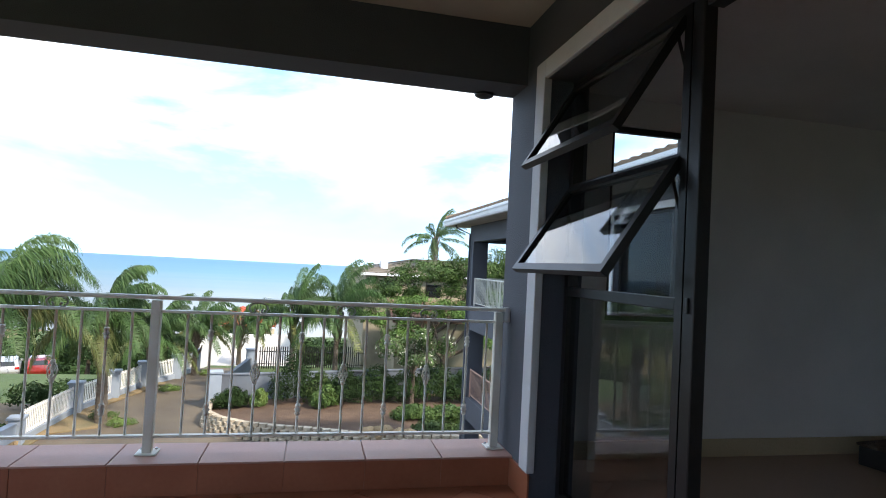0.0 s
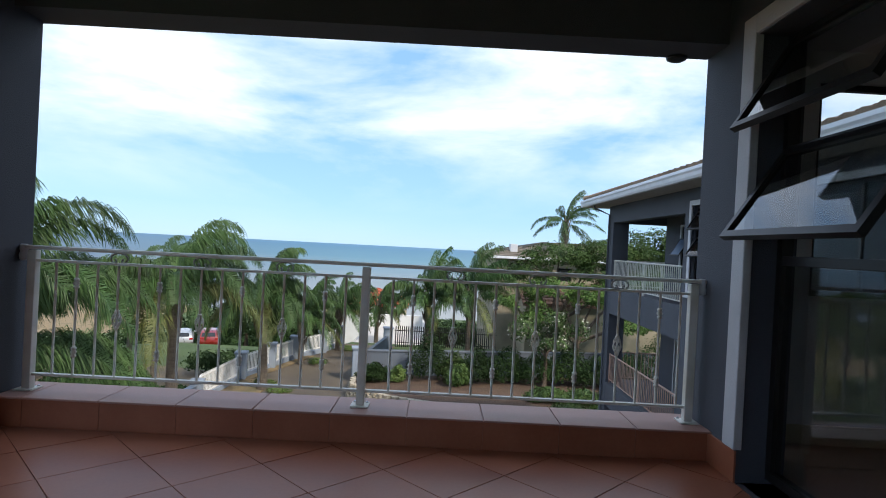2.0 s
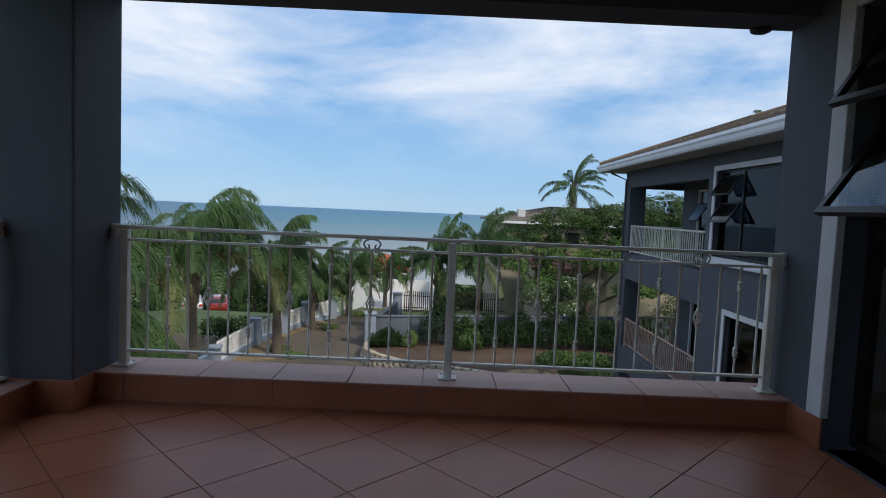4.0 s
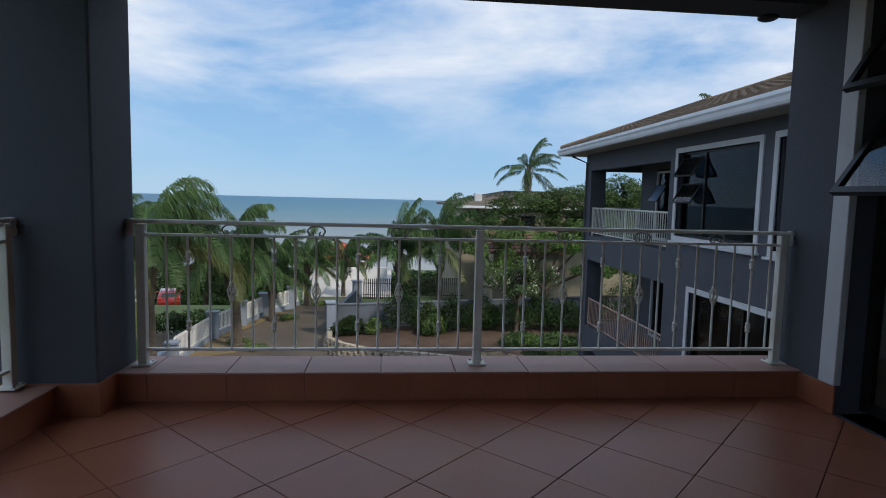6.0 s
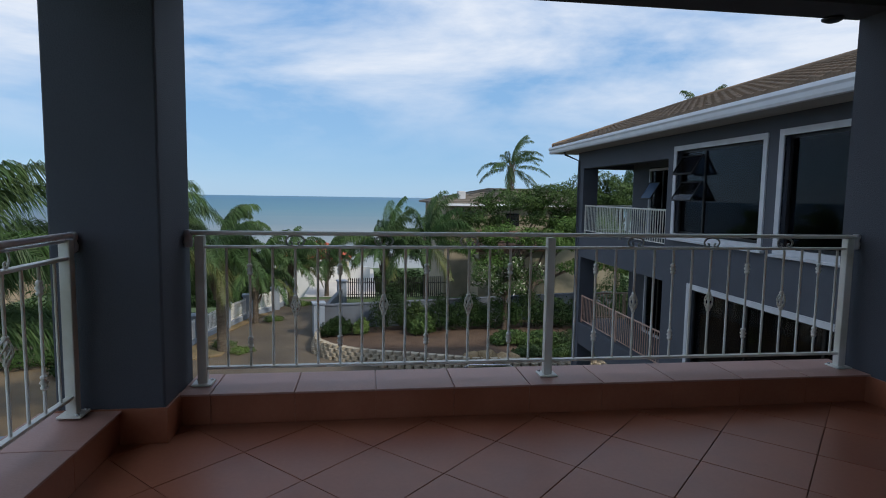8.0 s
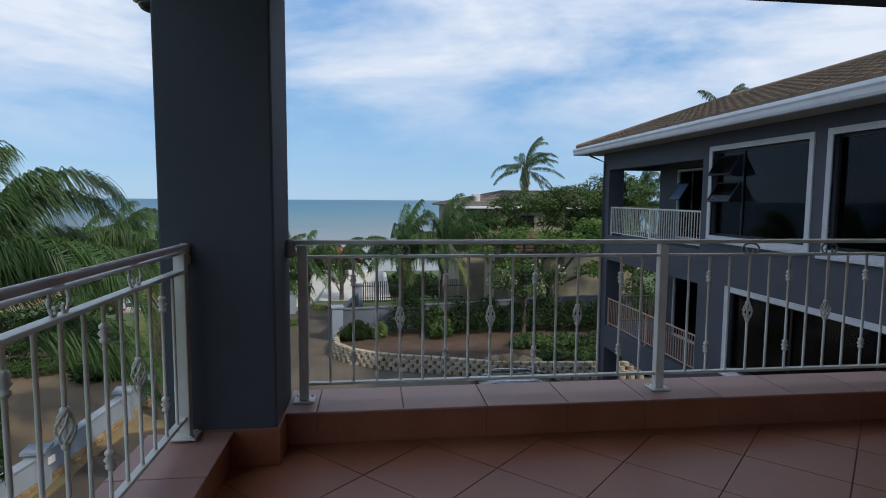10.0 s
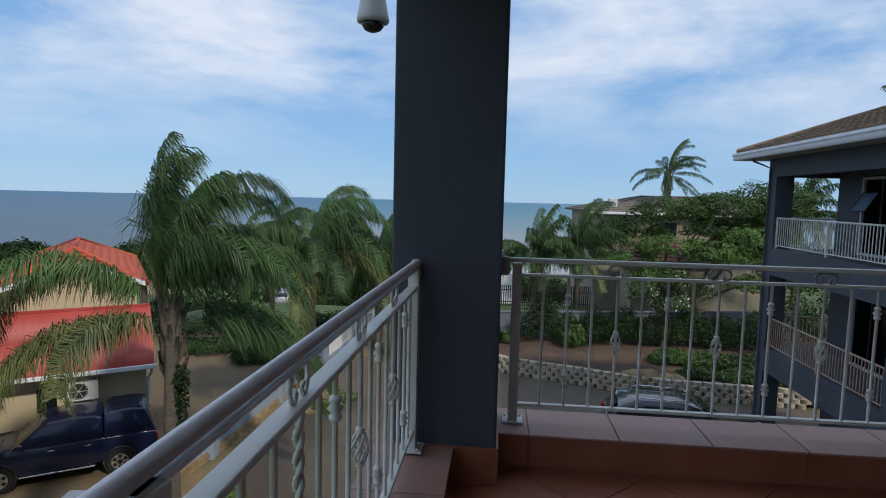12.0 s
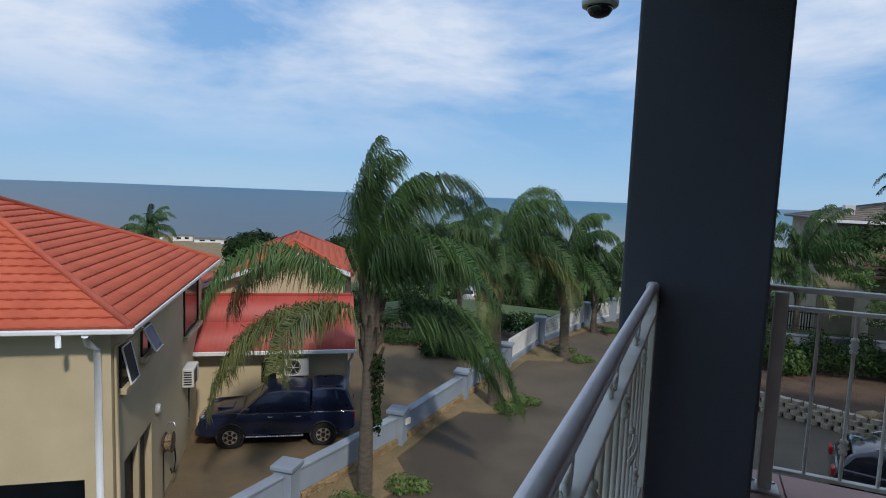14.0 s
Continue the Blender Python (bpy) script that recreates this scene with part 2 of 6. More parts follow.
def sea_mat():
    """Open water: silty grey-brown near the shore, blue-green further out, darker to the left by bearing, with long
    streaks and small waves.
    """
    m = bpy.data.materials.new("sea_water")
    m.use_nodes = True
    nt = m.node_tree
    b = nt.nodes["Principled BSDF"]
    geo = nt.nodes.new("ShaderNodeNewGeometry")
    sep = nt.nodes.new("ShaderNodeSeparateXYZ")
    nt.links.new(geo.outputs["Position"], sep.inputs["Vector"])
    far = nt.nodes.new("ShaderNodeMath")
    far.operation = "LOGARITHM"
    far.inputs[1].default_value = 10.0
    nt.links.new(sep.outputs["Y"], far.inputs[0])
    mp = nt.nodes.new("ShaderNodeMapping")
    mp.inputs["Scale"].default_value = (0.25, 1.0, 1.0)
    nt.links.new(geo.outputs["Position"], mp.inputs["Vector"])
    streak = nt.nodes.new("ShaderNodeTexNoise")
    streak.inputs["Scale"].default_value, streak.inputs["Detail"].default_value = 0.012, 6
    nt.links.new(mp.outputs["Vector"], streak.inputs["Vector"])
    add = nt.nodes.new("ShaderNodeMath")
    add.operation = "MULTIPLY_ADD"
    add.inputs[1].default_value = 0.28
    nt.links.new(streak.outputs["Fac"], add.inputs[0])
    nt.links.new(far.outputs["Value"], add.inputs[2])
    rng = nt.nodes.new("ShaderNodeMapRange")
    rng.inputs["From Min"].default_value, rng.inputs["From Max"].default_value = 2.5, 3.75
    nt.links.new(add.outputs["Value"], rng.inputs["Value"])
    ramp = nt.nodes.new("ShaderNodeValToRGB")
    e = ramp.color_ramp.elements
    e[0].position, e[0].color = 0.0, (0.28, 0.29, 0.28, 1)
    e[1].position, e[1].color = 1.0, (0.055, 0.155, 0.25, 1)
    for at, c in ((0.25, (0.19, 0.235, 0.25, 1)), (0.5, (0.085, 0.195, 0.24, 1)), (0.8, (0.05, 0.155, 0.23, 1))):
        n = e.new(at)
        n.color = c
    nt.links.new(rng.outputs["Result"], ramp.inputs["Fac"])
    # x/y gives the bearing; the water's colour turns darker to the left
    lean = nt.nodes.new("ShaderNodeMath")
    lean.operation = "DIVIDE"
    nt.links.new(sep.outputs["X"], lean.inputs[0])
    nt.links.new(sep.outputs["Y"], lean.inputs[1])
    leftward = nt.nodes.new("ShaderNodeMapRange")
    leftward.inputs["From Min"].default_value, leftward.inputs["From Max"].default_value = -0.15, -0.6
    nt.links.new(lean.outputs["Value"], leftward.inputs["Value"])
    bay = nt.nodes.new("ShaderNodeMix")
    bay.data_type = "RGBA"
    nt.links.new(leftward.outputs["Result"], bay.inputs["Factor"])
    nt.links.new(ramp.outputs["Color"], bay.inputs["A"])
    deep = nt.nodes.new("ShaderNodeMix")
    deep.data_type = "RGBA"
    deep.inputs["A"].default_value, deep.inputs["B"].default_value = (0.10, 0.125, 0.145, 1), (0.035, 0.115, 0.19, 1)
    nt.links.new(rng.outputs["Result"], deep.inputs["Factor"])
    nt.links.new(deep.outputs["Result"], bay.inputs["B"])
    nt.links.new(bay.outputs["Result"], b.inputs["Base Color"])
    b.inputs["Roughness"].default_value = 0.45
    b.inputs["Specular IOR Level"].default_value = 0.14
    wave = nt.nodes.new("ShaderNodeTexNoise")
    wave.inputs["Scale"].default_value, wave.inputs["Detail"].default_value = 0.15, 4
    nt.links.new(geo.outputs["Position"], wave.inputs["Vector"])
    bp = nt.nodes.new("ShaderNodeBump")
    bp.inputs["Strength"].default_value, bp.inputs["Distance"].default_value = 0.45, 0.3
    nt.links.new(wave.outputs["Fac"], bp.inputs["Height"])
    nt.links.new(bp.outputs["Normal"], b.inputs["Normal"])
    return m


M["sea"] = sea_mat()


# ---- mesh helpers ----
def bx(bm, x0, x1, y0, y1, z0, z1):
    vs = [bm.verts.new((x, y, z)) for z in (z0, z1) for x, y in ((x0, y0), (x1, y0), (x1, y1), (x0, y1))]
    for f in ((3, 2, 1, 0), (4, 5, 6, 7), (0, 1, 5, 4), (1, 2, 6, 5), (2, 3, 7, 6), (3, 0, 4, 7)):
        bm.faces.new([vs[i] for i in f])
    return bm


def box(x0, x1, y0, y1, z0, z1, bevel=0.0):
    bm = bx(bmesh.new(), x0, x1, y0, y1, z0, z1)
    if bevel:
        bmesh.ops.bevel(bm, geom=bm.edges[:], offset=bevel, segments=2, affect="EDGES", profile=0.5)
    return bm


def tube(bm, pts, r, n=8, cap=True):
    """A round bar along points; r: one radius or one for each point."""
    pts = [Vector(p) for p in pts]
    rs = r if isinstance(r, (list, tuple)) else [r] * len(pts)
    rings = []
    up = Vector((0, 0, 1))
    for i, p in enumerate(pts):
        d = (pts[min(i + 1, len(pts) - 1)] - pts[max(i - 1, 0)]).normalized()
        a = d.cross(up if abs(d.z) < 0.95 else Vector((0, 1, 0))).normalized()
        b = d.cross(a)
        rings.append([bm.verts.new(p + (a * math.cos(k * math.tau / n) + b * math.sin(k * math.tau / n)) * rs[i]) for k in range(n)])
    for q, w in zip(rings, rings[1:]):
        for k in range(n):
            f = bm.faces.new((q[k], q[(k + 1) % n], w[(k + 1) % n], w[k]))
            f.smooth = True
    if cap:
        bm.faces.new(rings[0])
        bm.faces.new(rings[-1][::-1])
    return bm


def lathe(bm, prof, cx=0, cy=0, n=12):
    """A turned solid about the upright through (cx, cy), from (radius, z) pairs."""
    rings = [[bm.verts.new((cx + r * math.cos(k * math.tau / n), cy + r * math.sin(k * math.tau / n), z)) for k in range(n)] for r, z in prof]
    for q, w in zip(rings, rings[1:]):
        for k in range(n):
            bm.faces.new((q[k], q[(k + 1) % n], w[(k + 1) % n], w[k])).smooth = True
    bm.faces.new(rings[0][::-1])
    bm.faces.new(rings[-1])
    return bm


def prism(bm, poly, h0, h1, axis="z"):
    """A polygon pushed from h0 to h1 along an axis; poly holds the two other coordinates in x, y, z order."""
    def at(p, h):
        return {"z": (p[0], p[1], h), "y": (p[0], h, p[1]), "x": (h, p[0], p[1])}[axis]
    a = [bm.verts.new(at(p, h0)) for p in poly]
    b = [bm.verts.new(at(p, h1)) for p in poly]
    bm.faces.new(a)
    bm.faces.new(b[::-1])
    for i in range(len(poly)):
        j = (i + 1) % len(poly)
        bm.faces.new((a[j], a[i], b[i], b[j]))
    bmesh.ops.recalc_face_normals(bm, faces=bm.faces[:])
    return bm


def mesh_of(name, bm, material):
    me = bpy.data.meshes.new(name)
    bm.to_mesh(me)
    bm.free()
    me.materials.append(material)
    return me


def part(name, bm, material, parent=None, label=""):
    ob = new(name, mesh_of(name, bm, material))
    if parent is not None:
        ob.parent = parent
    return tagged(ob, label)


def thing(name, label, category, at=(0, 0, 0, 0), group="", kind=""):
    """An empty at the base of a thing: x, y, z and a turn in degrees."""
    ob = new(name)
    ob.matrix_basis = pose(at[0], at[1], at[2], 0, 0, at[3])
    return tagged(ob, label, category, group, kind)


def structure(name, bm, material, label, category="wall"):
    return tagged(part(name, bm, material), label, category, kind="structure")


def wall_cells(bm, axis, c0, c1, a0, a1, z0, z1, holes):
    """A wall between c0 and c1 across, a0..a1 along and z0..z1 up, with rectangular holes (a0, a1, z0, z1): one connected skin."""
    us = sorted({a0, a1, *[min(max(v, a0), a1) for h in holes for v in h[:2]]})
    ws = sorted({z0, z1, *[min(max(v, z0), z1) for h in holes for v in h[2:]]})
    made = {}

    def at(c, u, w):
        key = (c, u, w)
        if key not in made:
            made[key] = bm.verts.new((c, u, w) if axis == "x" else (u, c, w))
        return made[key]

    def solid(i, j):
        if not (0 <= i < len(us) - 1 and 0 <= j < len(ws) - 1):
            return False
        u, w = (us[i] + us[i + 1]) / 2, (ws[j] + ws[j + 1]) / 2
        return not any(h[0] < u < h[1] and h[2] < w < h[3] for h in holes)

    for i in range(len(us) - 1):
        for j in range(len(ws) - 1):
            if not solid(i, j):
                continue
            u0, u1, w0, w1 = us[i], us[i + 1], ws[j], ws[j + 1]
            for c in (c0, c1):
                bm.faces.new((at(c, u0, w0), at(c, u1, w0), at(c, u1, w1), at(c, u0, w1)))
            for di, dj, p, q in ((-1, 0, (u0, w0), (u0, w1)), (1, 0, (u1, w0), (u1, w1)), (0, -1, (u0, w0), (u1, w0)), (0, 1, (u0, w1), (u1, w1))):
                if not solid(i + di, j + dj):
                    bm.faces.new((at(c0, *p), at(c0, *q), at(c1, *q), at(c1, *p)))
    bmesh.ops.recalc_face_normals(bm, faces=bm.faces[:])
    return bm


def frame_ring(axis, c0, c1, a0, a1, z0, z1, w, sides="tblr"):
    """A rectangular frame of bars of width w."""
    bm = bmesh.new()
    def bar(p, q, r, s):
        bx(bm, *((c0, c1, p, q) if axis == "x" else (p, q, c0, c1)), r, s)
    lo = z0 + (w if "b" in sides else 0)
    hi = z1 - (w if "t" in sides else 0)
    if "b" in sides:
        bar(a0, a1, z0, lo)
    if "t" in sides:
        bar(a0, a1, hi, z1)
    if "l" in sides:
        bar(a0, a0 + w, lo, hi)
    if "r" in sides:
        bar(a1 - w, a1, lo, hi)
    return bm


# ---- ground, sea, distance ----
GROUND, LOT = -6.2, -6.9


def wall_x(y):
    """The boundary wall's line along the driveway."""
    return float(np.interp(y, [0, 11.2, 15.5, 20.0, 29.4, 35.0, 37.5, 60], [-12.8, -11.65, -11.0, -10.74, -10.25, -8.9, -7.7, -2.0]))


def ground_z(x, y):
    drop = max(0.0, y - 42) * 0.20 + max(0.0, -22 - x) * 0.22
    base = LOT if x < wall_x(y) - 0.1 else GROUND
    return max(base - drop, -27.5) - (2.5 if y > 230 else 0)


def build_ground():
    xs = [-2500, -800, -300, -150, -90, -60, -40, -30, -25, -20, -17, -14, *[-13 + 0.5 * i for i in range(23)], 0, 3, 6, 10, 15, 20, 30, 45, 70, 120, 300, 800, 2500]
    ys = [-2500, -600, -200, -80, -40, -20, -10, -5, 0, *[3 + 1.5 * i for i in range(30)], 50, 56, 64, 75, 90, 110, 140, 180, 220, 258, 262]
    bm = bmesh.new()
    grid = [[bm.verts.new((x, y, ground_z(x, y))) for x in xs] for y in ys]
    for j in range(len(ys) - 1):
        for i in range(len(xs) - 1):
            bm.faces.new((grid[j][i], grid[j][i + 1], grid[j + 1][i + 1], grid[j + 1][i]))
    structure("ground", bm, M["grass"], "sloping grassy ground falling towards the sea", "ground")
    bm = bmesh.new()
    vs = [bm.verts.new((x, y, -28)) for x, y in ((-4800, 200), (4800, 200), (4800, 4900), (-4800, 4900))]
    bm.faces.new(vs)
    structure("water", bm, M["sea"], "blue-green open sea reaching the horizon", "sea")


build_ground()


# ---- veranda ----
FLOOR = 0.02
SIDE = 0.2   # the side rail's lean from the front's right angle


def build_veranda():
    structure("floor", box(-3.36, 1.27, -4.2, 3.29, -0.30, FLOOR - 0.006), M["grout"], "terracotta tiled veranda floor laid diagonally with dark grout", "floor")
    structure("ceiling", box(-3.36, 1.235, -4.2, 3.30, 2.85, 3.0), M["ceiling"], "plain cream painted veranda ceiling", "ceiling")
    structure("beam_front", box(-3.48, 1.235, 3.30, 3.58, 2.48, 3.0), M["wall"], "blue-grey plastered beam over the front railing", "beam")
    b = structure("beam_side", box(-0.17, 0.17, -7.2, 0, 2.475, 3.0), M["wall"], "blue-grey plastered beam over the side railing", "beam")
    b.matrix_basis = pose(-3.36, 3.07, 0, 0, 0, -SIDE)
    # added out of view; the opening sets how much light enters the veranda
    structure("wall_south", wall_cells(bmesh.new(), "y", -4.4, -4.2, -3.6, 1.25, -6.4, 3.0, [(-3.0, -1.0, 0.4, 2.1)]), M["wall"], "added unseen wall closing the veranda, its opening sized for light")
    structure("roof_slab", box(-3.75, 1.25, -4.4, 3.8, 3.0, 3.12), M["ceiling"], "flat soffit and roof above the veranda", "roof")
    # corner column
    bm = box(-3.48, -2.965, 3.07, 3.55, 0.0, 3.0, 0.012)
    structure("column", bm, M["wall"], "square blue-grey plastered corner column", "column")
    structure("column_below", box(-3.48, -2.965, 3.07, 3.55, -6.4, 0.0), M["wall"], "blue-grey plastered column running down to the ground", "column")
    # low walls under the rails
    structure("parapet_front", box(-2.965, 1.235, 3.29, 3.61, -0.5, 0.185), M["tile"], "low veranda wall faced with terracotta tiles", "parapet")
    p = structure("parapet_side", box(-0.17, 0.17, -7.2, 0, -0.5, 0.185), M["tile"], "low side wall faced with terracotta tiles", "parapet")
    p.matrix_basis = pose(-3.36, 3.07, 0, 0, 0, -SIDE)
    structure("wall_below", box(-3.4, 5.2, 3.3, 3.57, -6.4, -0.5), M["wall"], "blue-grey plastered house wall below the veranda")


build_veranda()


def collar(bm, x, z, r=0.02):
    lathe(bm, [(0.008, z - 0.035), (r * 0.75, z - 0.028), (r * 0.8, z - 0.018), (r * 0.5, z - 0.014), (r, z), (r * 0.5, z + 0.014), (r * 0.8, z + 0.018), (r * 0.75, z + 0.028), (0.008, z + 0.035)], x, 0, 10)


def basket(bm, x, z, h=0.065, r=0.028):
    """A twisted wire basket."""
    for k in range(6):
        pts = []
        for i in range(9):
            u = i / 8
            a = k * math.tau / 6 + u * 2.2
            rr = 0.006 + (r - 0.006) * math.sin(math.pi * u) ** 0.8
            pts.append((x + rr * math.cos(a), rr * math.sin(a), z - h + 2 * h * u))
        tube(bm, pts, 0.0042, 5)
    for s in (-1, 1):
        lathe(bm, [(0.009, z + s * h - 0.012), (0.014, z + s * h - 0.006), (0.014, z + s * h + 0.006), (0.009, z + s * h + 0.012)], x, 0, 8)


def scroll(bm, x, z0, z1, s):
    """Half of an arch under the top rail, its foot curled inwards."""
    zc, rx, rz = z0 + (z1 - z0) * 0.45, 0.052, (z1 - z0) * 0.55
    pts = []
    for i in range(11):
        a = math.radians(90 - 125 * i / 10)
        pts.append((x + s * rx * math.cos(a), 0, zc + rz * math.sin(a)))
    fx, fz = pts[-1][0] - s * 0.014, pts[-1][2] + 0.003
    for i in range(9):
        a = math.radians(-35 - 230 * i / 8)
        r = 0.015 - 0.006 * i / 8
        pts.append((fx + s * r * math.cos(a), 0, fz + r * math.sin(a)))
    tube(bm, pts, 0.0058, 6)


def railing(name, label, at, length, posts, first, step, count, group):
    """A rail along +x from its base, with square posts at the distances given and balusters between."""
    r = thing(name, label, "railing", at, group)
    dark = length < 5
    if dark:
        part("handrail", box(0.0, length, -0.021, 0.021, 1.056, 1.08, 0.009), M["rail"], r, "slim rounded top rail with weathered pale finish")
    else:
        part("handrail", tube(bmesh.new(), [(0.0, 0, 1.07), (length / 2, 0, 1.07), (length, 0, 1.07)], 0.0148, 14), M["steel"], r, "round top rail with weathered pale finish")
    flat, mid = (0.016, 0.99) if dark else (0.022, 0.965)
    part("middle_rail", box(posts[0], posts[-1], -flat, flat, mid - 0.008, mid + 0.008, 0.003), M["rail"], r)
    if not dark:
        part("rail_lip", box(0.0, length, -0.013, 0.013, 1.040, 1.052, 0.003), M["steel"], r, "flat bar under the round handrail")
    part("bottom_rail", box(posts[0], posts[-1], -0.016, 0.016, 0.286, 0.302, 0.003), M["rail"], r)
    for x in posts:
        bm = box(x - 0.025, x + 0.025, -0.025, 0.025, 0.206, 1.052, 0.004)
        post = part("post", bm, M["rail"], r)
        part("foot_plate", box(x - 0.055, x + 0.055, -0.055, 0.055, 0.2, 0.21, 0.003), M["rail"], post)
        for sx in (-1, 1):
            part("bolt", lathe(bmesh.new(), [(0.009, 0.209), (0.009, 0.216), (0.004, 0.22)], x + sx * 0.038, 0.038, 6), M["chrome"], post)
    for i, start in enumerate(first):
        for k in range(count):
            x = start + step * k
            if x > length - 0.04:
                break
            if not dark and k == 11:
                bm = bmesh.new()
                for turn in (0, math.pi):
                    tube(bm, [(x + 0.006 * math.cos(turn + u * 0.55), 0.006 * math.sin(turn + u * 0.55), 0.30 + (mid - 0.306) * u / 80) for u in range(81)], 0.0075, 6)
            else:
                bm = tube(bmesh.new(), [(x, 0, 0.30), (x, 0, mid - 0.006)], 0.0075, 8)
            if k % 4 == 1:
                collar(bm, x, 0.86)
                collar(bm, x, 0.44)
            if k % 4 == 3:
                basket(bm, x, 0.65, 0.05, 0.025)
            b = part("baluster", bm, M["rail"], r)
            if k % 4 == 3:
                for s in (-1, 1):
                    bm = bmesh.new()
                    scroll(bm, x, mid + 0.01, 1.056, s)
                    part("scroll", bm, M["backlit_rail"] if dark else M["rail"], b)
    for x in ((-0.012, length - 0.052) if dark else (0.022,)):
        bm = lathe(bmesh.new(), [(0.012, 0.985), (0.024, 0.992), (0.027, 1.02), (0.02, 1.04), (0.024, 1.052), (0.024, 1.075), (0.016, 1.085)], x, 0, 12)
        part("wall_bracket", bm, M["trim"], r, "small white plaster-fixed bracket")
    return r


railing("front_railing", "cream painted metal balustrade with twisted baskets and scrolls", (-2.93, 3.44, 0, 0), 4.20, [0.05, 2.083, 4.095], [0.19, 2.25], 0.1265, 15, "veranda railings")
side = railing("side_railing", "cream painted metal balustrade with a weathered round handrail", (-3.36, 3.07, 0.01, 270 - SIDE), 7.0, [0.08, 2.08, 4.08, 6.08], [0.19, 2.22, 4.22], 0.1265, 15, "veranda railings")


# ---- house wall with the open window and doorway ----
def build_window_wall():
    structure("wall_east", wall_cells(bmesh.new(), "x", 1.235, 1.50, -4.2, 3.57, -0.3, 3.0, [(-1.2, 2.98, 0.02, 2.42)]), M["wall"], "blue-grey plastered house wall beside the veranda")
    t = thing("window_trim", "raised white plaster surround of the wide opening", "trim", kind="structure")
    part("upright", box(1.212, 1.26, 2.97, 3.095, 0.196, 2.53, 0.006), M["trim"], t)
    part("upright", box(1.212, 1.26, -1.33, -1.205, 0.196, 2.53, 0.006), M["trim"], t)
    part("head", box(1.213, 1.26, -1.205, 2.97, 2.425, 2.53, 0.006), M["trim"], t)
    w = thing("window_1", "dark bronze window with two top-hung panes standing open", "window", kind="structure")
    fx0, fx1 = 1.395, 1.455
    part("window_frame", frame_ring("x", fx0, fx1, 1.91, 2.978, 0.05, 2.415, 0.045), M["bronze"], w)
    part("transom", box(fx0, fx1, 1.955, 2.933, 1.195, 1.245, 0.004), M["bronze"], w)
    part("transom", box(fx0, fx1, 1.955, 2.933, 1.785, 1.825, 0.004), M["bronze"], w)
    pane = part("pane", box(1.42, 1.426, 1.955, 2.933, 0.095, 1.195), M["smoked"], w)
    pane.visible_shadow = False
    for hinge, h, tilt in ((1.80, 0.575, 34), (2.37, 0.56, 32)):
        s = part("sash", frame_ring("x", -0.018, 0.018, 1.945, 2.95, -h, 0.0, 0.038), M["bronze"], w)
        s.matrix_basis = pose(1.40, 0, hinge, 0, tilt, 0)
        g = part("pane", box(-0.003, 0.003, 1.983, 2.912, -h + 0.038, -0.038), M["smoked"], s)
        g.visible_shadow = False
        for y in (1.965, 2.93):
            bm = tube(bmesh.new(), [(0.02, y, -0.08), (0.16, y, -0.2)], 0.007, 6)
            part("stay", bm, M["bronze"], s)
    d = thing("door_1", "dark bronze sliding door pushed open", "door", kind="structure")
    part("stile", box(1.395, 1.455, 1.835, 1.905, 0.03, 2.415, 0.006), M["bronze"], d)
    part("stile", box(1.38, 1.45, -1.19, -1.12, 0.03, 2.415, 0.006), M["bronze"], d)
    part("head", box(1.38, 1.45, -1.12, 1.80, 2.35, 2.415, 0.004), M["bronze"], d)
    part("door_handle", box(1.385, 1.397, 1.862, 1.878, 1.19, 1.25, 0.004), M["black"], d)


build_window_wall()


# ---- room behind the opening ----
def build_room():
    structure("room_floor", box(1.27, 6.8, -4.2, 3.7, -0.25, 0.02), M["infloor"], "brown tiled floor of the room indoors", "floor")
    structure("room_ceiling", box(1.5, 6.8, -4.2, 3.7, 2.62, 2.85), M["inwall"], "pale painted ceiling of the room indoors", "ceiling")
    structure("wall_room_north", wall_cells(bmesh.new(), "y", 3.7, 3.84, 1.5, 6.8, -6.4, 3.0, [(2.05, 2.68, 1.0, 2.42)]), M["inwall"], "pale painted wall of the room indoors")
    structure("wall_room_east", box(6.8, 7.0, -4.2, 3.84, -0.3, 3.0), M["inwall"], "pale painted wall of the room indoors")
    # unseen wall; its opening is made up to light the room
    structure("wall_room_south", wall_cells(bmesh.new(), "y", -4.4, -4.2, 1.25, 7.0, -0.3, 3.0, [(3.7, 4.75, 0.3, 2.2)]), M["inwall"], "pale painted wall of the room indoors")
    structure("baseboard", box(1.53, 6.79, 3.68, 3.698, 0.02, 0.15, 0.003), M["cream"], "cream skirting along the room's wall", "skirting")
    w = thing("window_2", "narrow bronze-framed window in the room's wall", "window", kind="structure")
    part("window_frame", frame_ring("y", 3.74, 3.79, 2.05, 2.68, 1.0, 2.42, 0.04), M["bronze"], w)
    part("pane", box(2.09, 2.64, 3.762, 3.768, 1.04, 2.38), M["glass"], w).visible_shadow = False
    structure("room_roof", box(1.25, 7.2, -4.4, 4.3, 3.0, 3.12), M["ceiling"], "roof slab above the room", "roof")


build_room()


# ---- wing of the house ----
WX = 5.2


